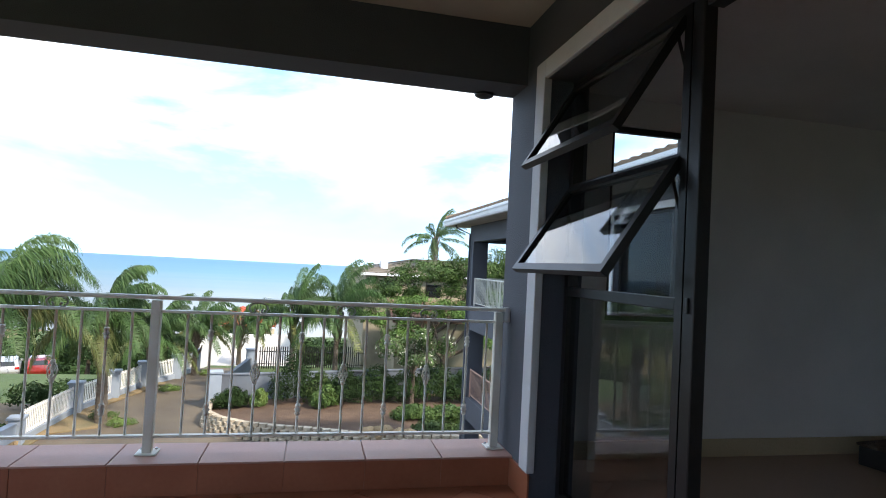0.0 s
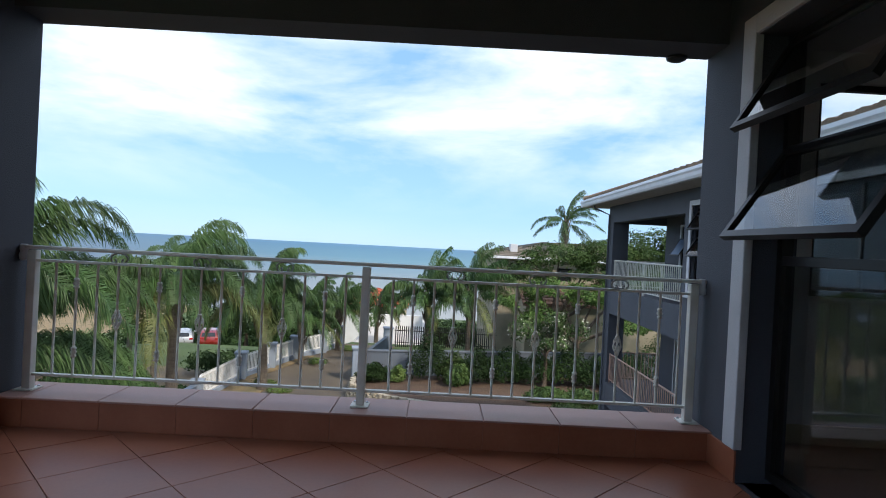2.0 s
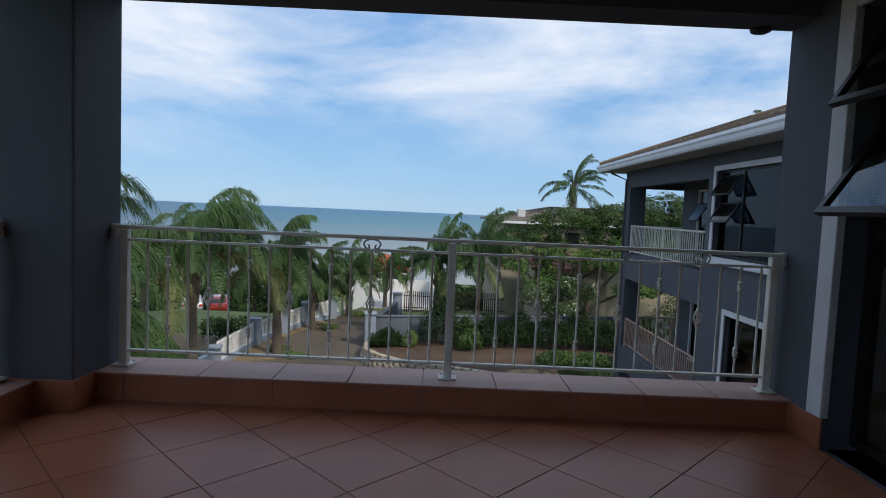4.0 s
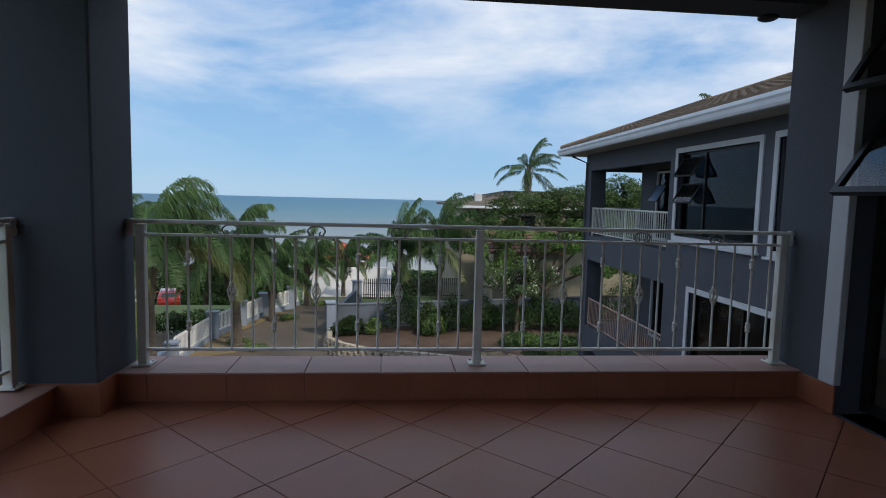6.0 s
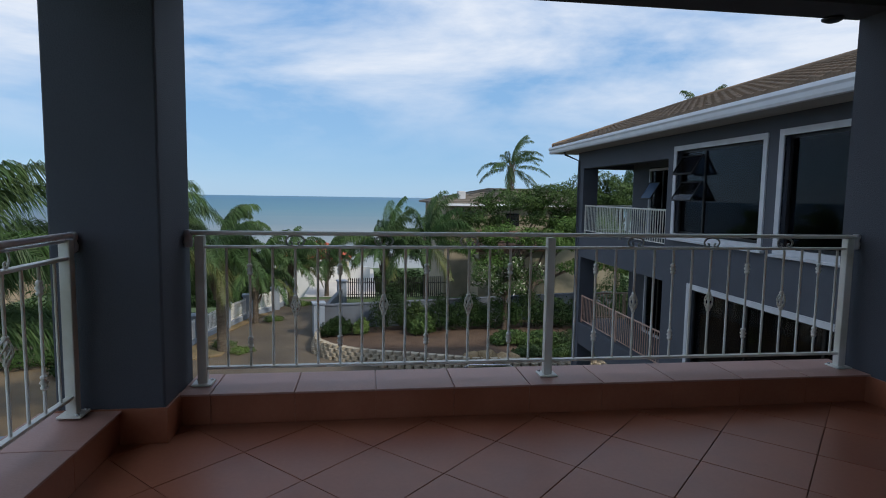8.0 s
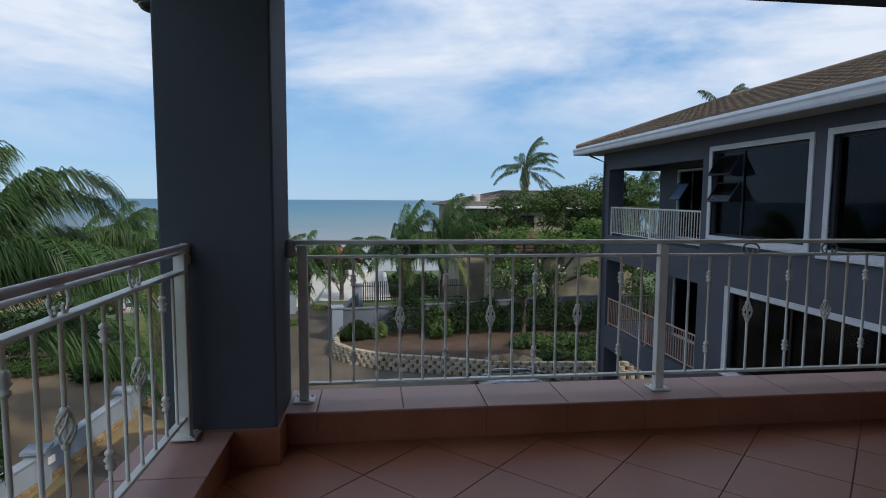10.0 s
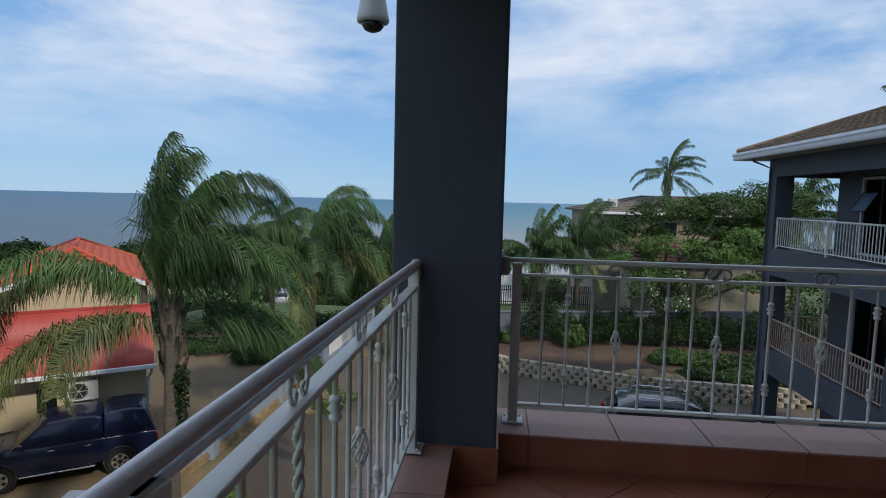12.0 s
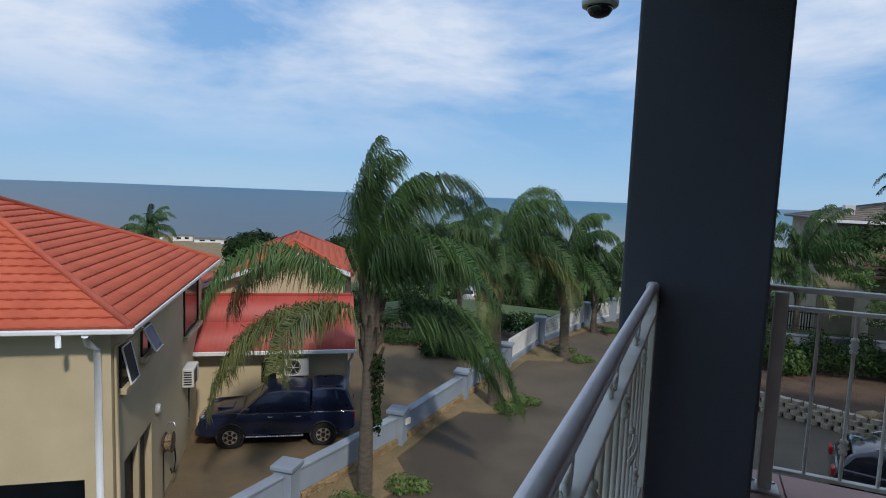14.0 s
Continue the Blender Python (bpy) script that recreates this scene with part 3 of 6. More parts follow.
def balcony_rail(label, at, length, count, coat):
    r = thing("balcony_railing", label, "railing", at, "balcony railings")
    part("handrail", tube(bmesh.new(), [(0, 0, 0.91), (length, 0, 0.91)], 0.024, 8), coat, r)
    part("bottom_rail", box(0, length, -0.014, 0.014, 0.08, 0.105), coat, r)
    for x in (0.03, length / 2, length - 0.03):
        part("post", box(x - 0.022, x + 0.022, -0.022, 0.022, 0.0, 0.90), coat, r)
    for k in range(count):
        x = length * (k + 0.5) / count
        part("baluster", box(x - 0.008, x + 0.008, -0.009, 0.009, 0.1, 0.90), coat, r)
    return r


def wing_window(name, label, y0, y1, z0, z1, mullions, kind="structure"):
    w = thing(name, label, "window", kind=kind)
    part("window_surround", frame_ring("x", WX - 0.03, WX + 0.03, y0, y1, z0, z1, 0.11), M["trim"], w, "white plaster surround")
    part("window_sill", box(WX - 0.09, WX + 0.02, y0 - 0.05, y1 + 0.05, z0 - 0.05, z0 - 0.002, 0.008), M["trim"], w)
    part("window_frame", frame_ring("x", WX + 0.10, WX + 0.16, y0 + 0.11, y1 - 0.11, z0 + 0.11, z1 - 0.11, 0.05), M["bronze"], w)
    cuts = [y0 + 0.16, *mullions, y1 - 0.16]
    for m in mullions:
        part("mullion", box(WX + 0.10, WX + 0.16, m - 0.025, m + 0.025, z0 + 0.16, z1 - 0.16), M["bronze"], w)
    for p, q in zip(cuts, cuts[1:]):
        g = part("pane", box(WX + 0.125, WX + 0.131, p, q, z0 + 0.16, z1 - 0.16), M["tinted"], w)
        g.visible_shadow = False
    return w


def open_sash(w, y0, y1, z, h, tilt):
    s = part("sash", frame_ring("x", -0.015, 0.015, y0, y1, -h, 0, 0.035), M["bronze"], w)
    s.matrix_basis = pose(WX + 0.09, 0, z, 0, tilt, 0)
    part("pane", box(-0.003, 0.003, y0 + 0.035, y1 - 0.035, -h + 0.035, -0.035), M["tinted"], s)


BX = WX + 1.6   # wall behind the balconies


def build_wing():
    x1, y0, yb, y1 = 10.6, 3.86, 13.1, 19.0
    holes = [(9.65, 12.82, 0.38, 2.5), (6.0, 9.35, 0.35, 2.52), (6.4, 12.0, -2.5, -0.59)]
    inner = [(a + 0.11, b - 0.11, c + 0.11, d - 0.11) for a, b, c, d in holes]
    structure("wing_wall_west", wall_cells(bmesh.new(), "x", WX, WX + 0.26, y0, yb, -6.4, 2.86, inner), M["wall"], "blue-grey plastered wing wall with large windows")
    structure("wing_wall_east", box(x1, x1 + 0.25, y0, y1, -6.4, 2.86), M["wall"], "blue-grey plastered outer wing wall")
    structure("wing_wall_end", wall_cells(bmesh.new(), "y", yb - 0.25, yb, WX + 0.26, x1, -6.4, 2.86, []), M["wall"], "blue-grey plastered wall closing the balconies")
    structure("balcony_back_wall", wall_cells(bmesh.new(), "x", BX, BX + 0.2, yb, 18.2, -6.4, 2.75, [(13.6, 17.1, 0.1, 2.24), (13.6, 17.1, -2.93, -0.83)]), M["wall"], "blue-grey plastered wall with glazed doors behind the balconies")
    structure("balcony_side_wall", box(BX + 0.2, x1, 18.0, 18.2, -6.4, 2.75), M["wall"], "blue-grey plastered wall at the end of the wing")
    # added wall, its dark colour gives the shade behind the doors
    structure("balcony_room_back", box(BX + 2.4, BX + 2.5, yb, 18.0, -6.4, 2.75), M["dark"], "added room wall behind the balcony doors, coloured dark for shade")
    # balconies at the end of the wing
    for z0, z1, nm in ((-0.70, 0.10, "balcony_slab_upper"), (-3.65, -2.93, "balcony_slab_lower")):
        structure(nm, box(WX, x1, yb, y1, z0, z1), M["wall"], "blue-grey plastered balcony slab and upstand", "balcony")
    structure("balcony_header", wall_cells(bmesh.new(), "x", WX, WX + 0.3, yb, y1, 2.24, 2.86, []), M["wall"], "blue-grey plastered beam above the upper balcony", "beam")
    structure("balcony_end_header", box(WX + 0.3, x1, y1 - 0.3, y1, 2.24, 2.86), M["wall"], "blue-grey plastered beam at the wing's end", "beam")
    structure("balcony_ceiling", box(WX + 0.3, x1, yb, y1 - 0.3, 2.75, 2.86), M["ceiling"], "pale balcony ceiling", "ceiling")
    for x in (WX, 8.3):
        structure("balcony_column", box(x - 0.004, x + 0.5, y1 - 0.5, y1 + 0.004, -6.4, 2.236), M["wall"], "square blue-grey plastered balcony column", "column")
    # slab, back wall and ceiling coloured dark to give the shade indoors
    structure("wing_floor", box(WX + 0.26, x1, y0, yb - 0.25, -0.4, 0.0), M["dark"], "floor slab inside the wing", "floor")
    structure("wing_room_back", box(WX + 3.2, WX + 3.3, y0, yb - 0.25, -6.4, 2.86), M["dark"], "added room wall behind the wing's windows, coloured dark for shade")
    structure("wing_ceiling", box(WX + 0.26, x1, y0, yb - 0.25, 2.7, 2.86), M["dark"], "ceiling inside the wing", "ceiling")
    w = wing_window("wing_window", "large dark wing window in a white surround, sashes open", 9.65, 12.82, 0.38, 2.5, [11.75])
    for z in (2.26, 1.68):
        open_sash(w, 11.8, 12.62, z, 0.5, 32)
    wing_window("wing_window_wide", "wide dark wing window in a white surround", 6.0, 9.35, 0.35, 2.52, [7.7])
    wing_window("wing_window_lower", "dark lower window in a white surround", 6.4, 12.0, -2.5, -0.59, [8.2, 10.1])
    for z in (0.10, -2.93):
        d = thing("balcony_door", "dark glazed balcony door in a white frame", "door", kind="structure")
        part("door_frame", frame_ring("x", BX - 0.02, BX + 0.08, 13.6, 17.1, z, z + 2.1, 0.07), M["trim"], d)
        for m in (14.5, 15.4, 16.3):
            part("mullion", box(BX + 0.01, BX + 0.07, m - 0.03, m + 0.03, z + 0.07, z + 2.03), M["bronze"], d)
        for p, q in ((13.67, 14.47), (14.53, 15.37), (15.43, 16.27), (16.33, 17.03)):
            part("pane", box(BX + 0.04, BX + 0.047, p, q, z + 0.07, z + 2.03), M["tinted"], d)
        coat = M["rail"] if z > 0 else M["pinkrail"]
        balcony_rail("cream metal balcony rail with close upright bars" if z > 0 else "pinkish metal balcony rail with close upright bars", (WX + 0.1, y1 - 0.5, z, 270), y1 - 0.5 - yb, 44, coat)
        balcony_rail("cream metal balcony rail facing the sea", (WX + 0.5, y1 - 0.12, z, 0), 2.6, 22, coat)
    up = thing("balcony_window", "small top-hung pane standing open in the balcony door", "window", kind="structure")
    sash = part("sash", frame_ring("x", -0.012, 0.012, -0.33, 0.33, -0.6, 0, 0.03), M["bronze"], up)
    sash.matrix_basis = pose(BX - 0.03, 16.68, 1.78, 0, 32, 0)
    part("pane", box(-0.004, 0.004, -0.30, 0.30, -0.57, -0.03), M["bluepane"], sash)
    # roof with tiles
    pitch = 0.36
    ex, ey, ez = 4.52, 19.75, 3.0
    ridge_x = (ex + x1 + 0.6) / 2
    run = ridge_x - ex
    bm = bmesh.new()
    a = [bm.verts.new(p) for p in ((ex, y0 - 0.6, ez), (ex, ey, ez), (ridge_x, ey - run, ez + run * pitch), (ridge_x, y0 - 0.6, ez + run * pitch), (2 * ridge_x - ex, ey, ez), (2 * ridge_x - ex, y0 - 0.6, ez))]
    for f in ((0, 3, 2, 1), (1, 2, 4), (2, 3, 5, 4), (0, 1, 4, 5), (0, 5, 3)):
        bm.faces.new([a[i] for i in f])
    roof = structure("wing_roof", bm, M["brownroof"], "hipped roof of weathered brown concrete tiles", "roof")
    g = thing("gutter", "white ogee gutter and fascia under the wing's eaves", "gutter")
    prof = [(0.02, -0.10), (-0.06, -0.095), (-0.085, -0.05), (-0.10, 0.02), (-0.125, 0.06), (-0.125, 0.09), (-0.105, 0.095), (-0.105, 0.13), (0.02, 0.13)]
    part("gutter_run", prism(bmesh.new(), [(ex + p, ez - 0.13 + q) for p, q in prof], y0 - 0.6, ey + 0.1, "y"), M["gutter"], g)
    part("gutter_run", prism(bmesh.new(), [(ey - p, ez - 0.13 + q) for p, q in prof], ex - 0.1, 2 * ridge_x - ex, "x"), M["gutter"], g)
    part("soffit", box(ex + 0.02, WX, y0, ey - 0.02, ez - 0.215, ez - 0.18), M["soffit"], g)
    part("soffit", box(WX, x1, y1, ey - 0.02, ez - 0.215, ez - 0.18), M["soffit"], g)
    part("downpipe", tube(bmesh.new(), [(ex + 0.08, y1 - 0.2, ez - 0.14), (ex + 0.12, y1 - 0.2, ez - 0.3), (WX - 0.06, y1 - 0.2, ez - 0.5), (WX - 0.06, y1 - 0.2, -6.3)], 0.035, 8), M["wall"], g)
    return roof, (ex, ey, ez, ridge_x, pitch)


WING_ROOF, EAVE = build_wing()


# ---- driveway, boundary walls, garden bed ----
def sheet(name, poly, z, material, label, category):
    bm = bmesh.new()
    prism(bm, poly, z - 0.3, z)
    return structure(name, bm, material, label, category)


def build_grounds():
    line = [(wall_x(y), y) for y in (3.7, 8, 11.2, 15.6, 19.9, 25, 29.1, 34.7, 41)]
    sheet("road", [*line, (-3.2, 41), (-4.2, 33), (-4.5, 29), (-4.4, 27), (-2.6, 25.1), (0, 24.2), (2.2, 23.3), (4.2, 22.9), (9, 22.5), (14, 22), (14, 3.7)], GROUND + 0.02, M["asphalt"], "damp grey-brown driveway curving past the garden", "driveway")
    edge = [(wall_x(y) + w, y) for y, w in ((8, 0.6), (10.5, 1.0), (11.6, 1.6), (13.6, 1.7), (14.6, 0.6), (17, 0.45), (18.8, 0.6), (19.2, 1.7), (21.2, 1.9), (21.8, 0.5), (26, 0.45), (26.8, 1.9), (28.8, 1.9), (29.4, 0.5), (36, 0.5))]
    sheet("verge", [*edge, *[(wall_x(y), y) for y in (36, 29.4, 20, 15.5, 11.2, 8)]], GROUND + 0.07, M["sand"], "sandy planted verge along the boundary wall", "verge")
    sheet("pavement", [(wall_x(5) - 0.25, 5), (wall_x(20) - 0.25, 20), (wall_x(33) - 0.25, 33), (-24, 36), (-34, 20), (-30, 2)], LOT + 0.02, M["paving"], "brown brick-paved yard of the neighbouring house", "pavement")
    sheet("garden_bed", [(-4.3, 29), (-4.25, 27.1), (-2.5, 25.3), (0, 24.4), (2.2, 23.5), (4.2, 23.1), (9, 22.7), (15, 22.3), (15, 33), (-4.3, 30)], GROUND + 0.42, M["soil"], "dark bare soil of the raised garden bed", "garden bed")


build_grounds()


def wall_pillar(w, x, y, z0, z1, half, turn=0.0):
    p = part("pillar", box(-half, half, -half, half, 0, z1 - z0 - 0.1, 0.01), M["boundary"], w)
    p.matrix_basis = pose(x, y, z0, 0, 0, turn)
    part("pillar_cap", box(-half - 0.06, half + 0.06, -half - 0.06, half + 0.06, z1 - z0 - 0.1, z1 - z0, 0.015), M["boundary"], p)
    return p


def build_boundary():
    w = thing("boundary_wall", "pale blue-grey painted wall on a sandstone base with capped pillars", "wall")
    ys = [3.0, 7.2, 11.2, 15.5, 20.0, 24.6, 29.4, 32.3, 35.0, 37.5, 40.0]
    pts = [(wall_x(y), y) for y in ys]
    rng = random.Random(4)
    stones = [mesh_of("stone", box(-0.5, 0.5, -0.5, 0.5, -0.5, 0.5, 0.12), M["stone"]) for _ in range(1)]
    for i, (x, y) in enumerate(pts):
        wall_pillar(w, x, y, LOT, GROUND + (1.12 if y < 29 else 1.45), 0.23 if y < 29 else 0.26, math.degrees(math.atan2(1.2, 8)))
        if i + 1 == len(pts):
            break
        x2, y2 = pts[i + 1]
        length = math.hypot(x2 - x, y2 - y)
        turn = math.degrees(math.atan2(y2 - y, x2 - x))
        if i < 5:
            b = part("wall_panel", box(0.22, length - 0.22, -0.10, 0.10, 0.28, 0.86, 0.01), M["boundary"], w)
            b.matrix_basis = pose(x, y, GROUND, 0, 0, turn)
            part("coping", box(0.22, length - 0.22, -0.14, 0.14, 0.86, 0.93, 0.015), M["boundary"], b)
            s = part("stone_base", box(0.0, length, -0.12, 0.12, LOT - GROUND, 0.28), M["stone"], w)
            s.matrix_basis = pose(x, y, GROUND, 0, 0, turn)
            k = 0.2
            row = 0
            while row < 2:
                while k < length - 0.25:
                    ln = rng.uniform(0.16, 0.34)
                    ob = new("stone", stones[0])
                    ob.parent = s
                    ob.matrix_basis = pose(k + ln / 2, -0.13, 0.07 + 0.135 * row, rng.uniform(-4, 4), rng.uniform(-4, 4), rng.uniform(-6, 6)) @ Matrix.Diagonal((ln, rng.uniform(0.07, 0.13), 0.13, 1))
                    k += ln + 0.012
                row += 1
                k = 0.23 + 0.1 * row
        else:
            b = part("wall_panel", box(0.22, length - 0.22, -0.09, 0.09, LOT - GROUND, 0.30, 0.01), M["boundary"], w)
            b.matrix_basis = pose(x, y, GROUND, 0, 0, turn)
            part("fence_rail", box(0.2, length - 0.2, -0.02, 0.02, 0.36, 0.41), M["white"], b)
            part("fence_rail", box(0.2, length - 0.2, -0.02, 0.02, 1.14, 1.19), M["white"], b)
            n = int(length / 0.13)
            for k in range(2, n - 1):
                part("picket", box(length * k / n - 0.028, length * k / n + 0.028, -0.012, 0.012, 0.31, 1.26), M["white"], b)
    part("plaque", box(-0.02, 0.02, -0.12, 0.12, -0.09, 0.09, 0.006), M["white"], w, "small white plaque").matrix_basis = pose(wall_x(15.6) + 0.25, 15.65, GROUND + 0.72, 0, 0, -8)
    # garden wall beyond the bed
    g = thing("garden_wall", "blue-grey painted garden wall behind the shrubs", "wall")
    a, b2 = (-4.3, 30.2), (13.5, 33.8)
    length = math.hypot(b2[0] - a[0], b2[1] - a[1])
    turn = math.degrees(math.atan2(b2[1] - a[1], b2[0] - a[0]))
    p = part("wall_panel", box(0, length, -0.11, 0.11, -0.5, 1.62, 0.012), M["shaded_blue"], g)
    p.matrix_basis = pose(*a, GROUND, 0, 0, turn)
    part("coping", box(0, length, -0.15, 0.15, 1.62, 1.7, 0.015), M["shaded_blue"], p)
    wall_pillar(g, a[0] - 0.1, a[1], GROUND, GROUND + 1.85, 0.28, turn)
    p = part("wall_panel", box(0, 8.2, -0.11, 0.11, -0.8, 1.2, 0.012), M["shaded_blue"], g)
    p.matrix_basis = pose(a[0] - 0.1, a[1] + 0.3, GROUND, 0, 0, 84)
    wall_pillar(g, a[0] + 0.75, a[1] + 8.3, GROUND - 0.2, GROUND + 1.75, 0.28, turn)


build_boundary()


def bed_wall():
    """Stepped rows of rounded concrete blocks round the garden bed."""
    w = thing("retaining_wall", "curved retaining wall of pale rounded concrete blocks", "retaining wall")
    bm = bmesh.new()
    prof = [(-0.17, -0.1), (-0.17, 0.02), (-0.13, 0.12), (-0.05, 0.17), (0.05, 0.17), (0.13, 0.12), (0.17, 0.02), (0.17, -0.1)]
    prism(bm, prof, 0, 0.165)
    me = mesh_of("block", bm, M["block"])
    curve = [(-4.35, 29.6), (-4.45, 28.2), (-4.3, 27.0), (-3.6, 26.0), (-2.5, 25.15), (-1.2, 24.6), (0.2, 24.2), (2.2, 23.4), (4.2, 23.0), (6.5, 22.8), (9, 22.6)]
    acc = [0.0]
    for p, q in zip(curve, curve[1:]):
        acc.append(acc[-1] + math.hypot(q[0] - p[0], q[1] - p[1]))
    rng = random.Random(2)
    for row in range(4):
        d = 0.1 + 0.19 * (row % 2)
        while d < acc[-1] - 0.2:
            x, y = np.interp(d, acc, [p[0] for p in curve]), np.interp(d, acc, [p[1] for p in curve])
            x2, y2 = np.interp(d + 0.1, acc, [p[0] for p in curve]), np.interp(d + 0.1, acc, [p[1] for p in curve])
            t = math.atan2(y2 - y, x2 - x)
            ob = new("block", me)
            ob.parent = w
            off = 0.055 * row
            ob.matrix_basis = pose(x - math.sin(t) * off, y + math.cos(t) * off, GROUND + 0.02 + 0.165 * row, rng.uniform(-3, 3), rng.uniform(-2, 2), math.degrees(t) + 180 + rng.uniform(-5, 5))
            d += 0.385


bed_wall()


# ---- neighbouring houses ----
def tiled_slope(bm, a, b, c, d, across, down, lift=0.05):
    """Overlapping wavy tile courses on a slope with eaves a-b and top edge d-c (a below d, b below c)."""
    a, b, c, d = (Vector(v) for v in (a, b, c, d))
    nrm = (b - a).cross(d - a).normalized()
    if nrm.z < 0:
        nrm = -nrm
    rows = max(2, int((d - a).length / down))
    lower = None
    for r in range(rows):
        u0, u1 = r / rows, (r + 1) / rows
        le, re = a.lerp(d, u0), b.lerp(c, u0)
        lt, rt = a.lerp(d, u1), b.lerp(c, u1)
        n = max(2, int((re - le).length / (across / 4)))
        low, high = [], []
        for k in range(n + 1):
            v = k / n
            wave = 0.5 + 0.5 * math.sin(v * (re - le).length / across * math.tau)
            low.append(bm.verts.new(le.lerp(re, v) + nrm * (lift * (1.0 + 0.5 * wave))))
            high.append(bm.verts.new(lt.lerp(rt, v) + nrm * (lift * (0.1 + 0.5 * wave))))
        under = [bm.verts.new(le.lerp(re, k / n)) for k in range(n + 1)]
        for k in range(n):
            bm.faces.new((low[k], low[k + 1], high[k + 1], high[k])).smooth = True
            bm.faces.new((under[k], under[k + 1], low[k + 1], low[k]))
    return bm


def hip_roof(h, w0, w1, l0, l1, z, pitch, material, across, down, label="", tiled=True):
    """A hipped roof over a rectangle, with tile courses, a ridge and hip caps."""
    w, l = w1 - w0, l1 - l0
    run = min(w, l) / 2
    top = z + run * pitch
    if w <= l:
        r0, r1 = (w0 + run, l0 + run, top), (w0 + run, l1 - run, top)
    else:
        r0, r1 = (w0 + run, l0 + run, top), (w1 - run, l0 + run, top)
    c = [(w0, l0, z), (w1, l0, z), (w1, l1, z), (w0, l1, z)]
    if w <= l:
        slopes = [(c[0], c[1], r0, r0), (c[1], c[2], r1, r0), (c[2], c[3], r1, r1), (c[3], c[0], r0, r1)]
    else:
        slopes = [(c[0], c[1], r1, r0), (c[1], c[2], r1, r1), (c[2], c[3], r0, r1), (c[3], c[0], r0, r0)]
    roof = part("roof", box(w0 + 0.02, w1 - 0.02, l0 + 0.02, l1 - 0.02, z - 0.06, z - 0.005), material, h, label)
    for s in slopes:
        bm = bmesh.new()
        tiled_slope(bm, *s, across, down, 0.038)
        part("tile_layer", bm, material, roof)
    caps = [(c[0], r0), (c[1], r0 if w <= l else r1), (c[2], r1), (c[3], r1 if w <= l else r0), (r0, r1)]
    for p, q in caps:
        if (Vector(p) - Vector(q)).length > 0.1:
            part("ridge_cap", tube(bmesh.new(), [Vector(p) + Vector((0, 0, 0.03)), Vector(q) + Vector((0, 0, 0.05))], 0.075, 8), material, roof)
    return roof


def window_unit(h, axis, c, a0, a1, z0, z1, out, sill=True, open_pane=0, glazing="bluepane"):
    """A window in a house wall at c; out: the side that it faces."""
    w = part("window", frame_ring(axis, min(c, c + out * 0.05), max(c, c + out * 0.05), a0, a1, z0, z1, 0.05), M["bronze"], h)
    lo, hi = min(c, c + out * 0.02), max(c, c + out * 0.02)
    part("pane", box(*((lo, hi, a0 + 0.05, a1 - 0.05) if axis == "x" else (a0 + 0.05, a1 - 0.05, lo, hi)), z0 + 0.05, z1 - 0.05), M["carglass"], w)
    if sill:
        lo, hi = min(c, c + out * 0.16), max(c, c + out * 0.16)
        part("sill", box(*((lo, hi, a0 - 0.08, a1 + 0.08) if axis == "x" else (a0 - 0.08, a1 + 0.08, lo, hi)), z0 - 0.12, z0, 0.015), M["cream"], w)
    if open_pane:
        s = part("sash", frame_ring("x", -0.015, 0.015, a0 + 0.03, a1 - 0.03, -(z1 - z0) + 0.05, 0, 0.03), M["white"], w)
        s.matrix_basis = pose(c + 0.05, 0, z1 - 0.02, 0, -open_pane, 0)
        part("pane", box(-0.004, 0.004, a0 + 0.06, a1 - 0.06, -(z1 - z0) + 0.08, -0.03), M[glazing], s)


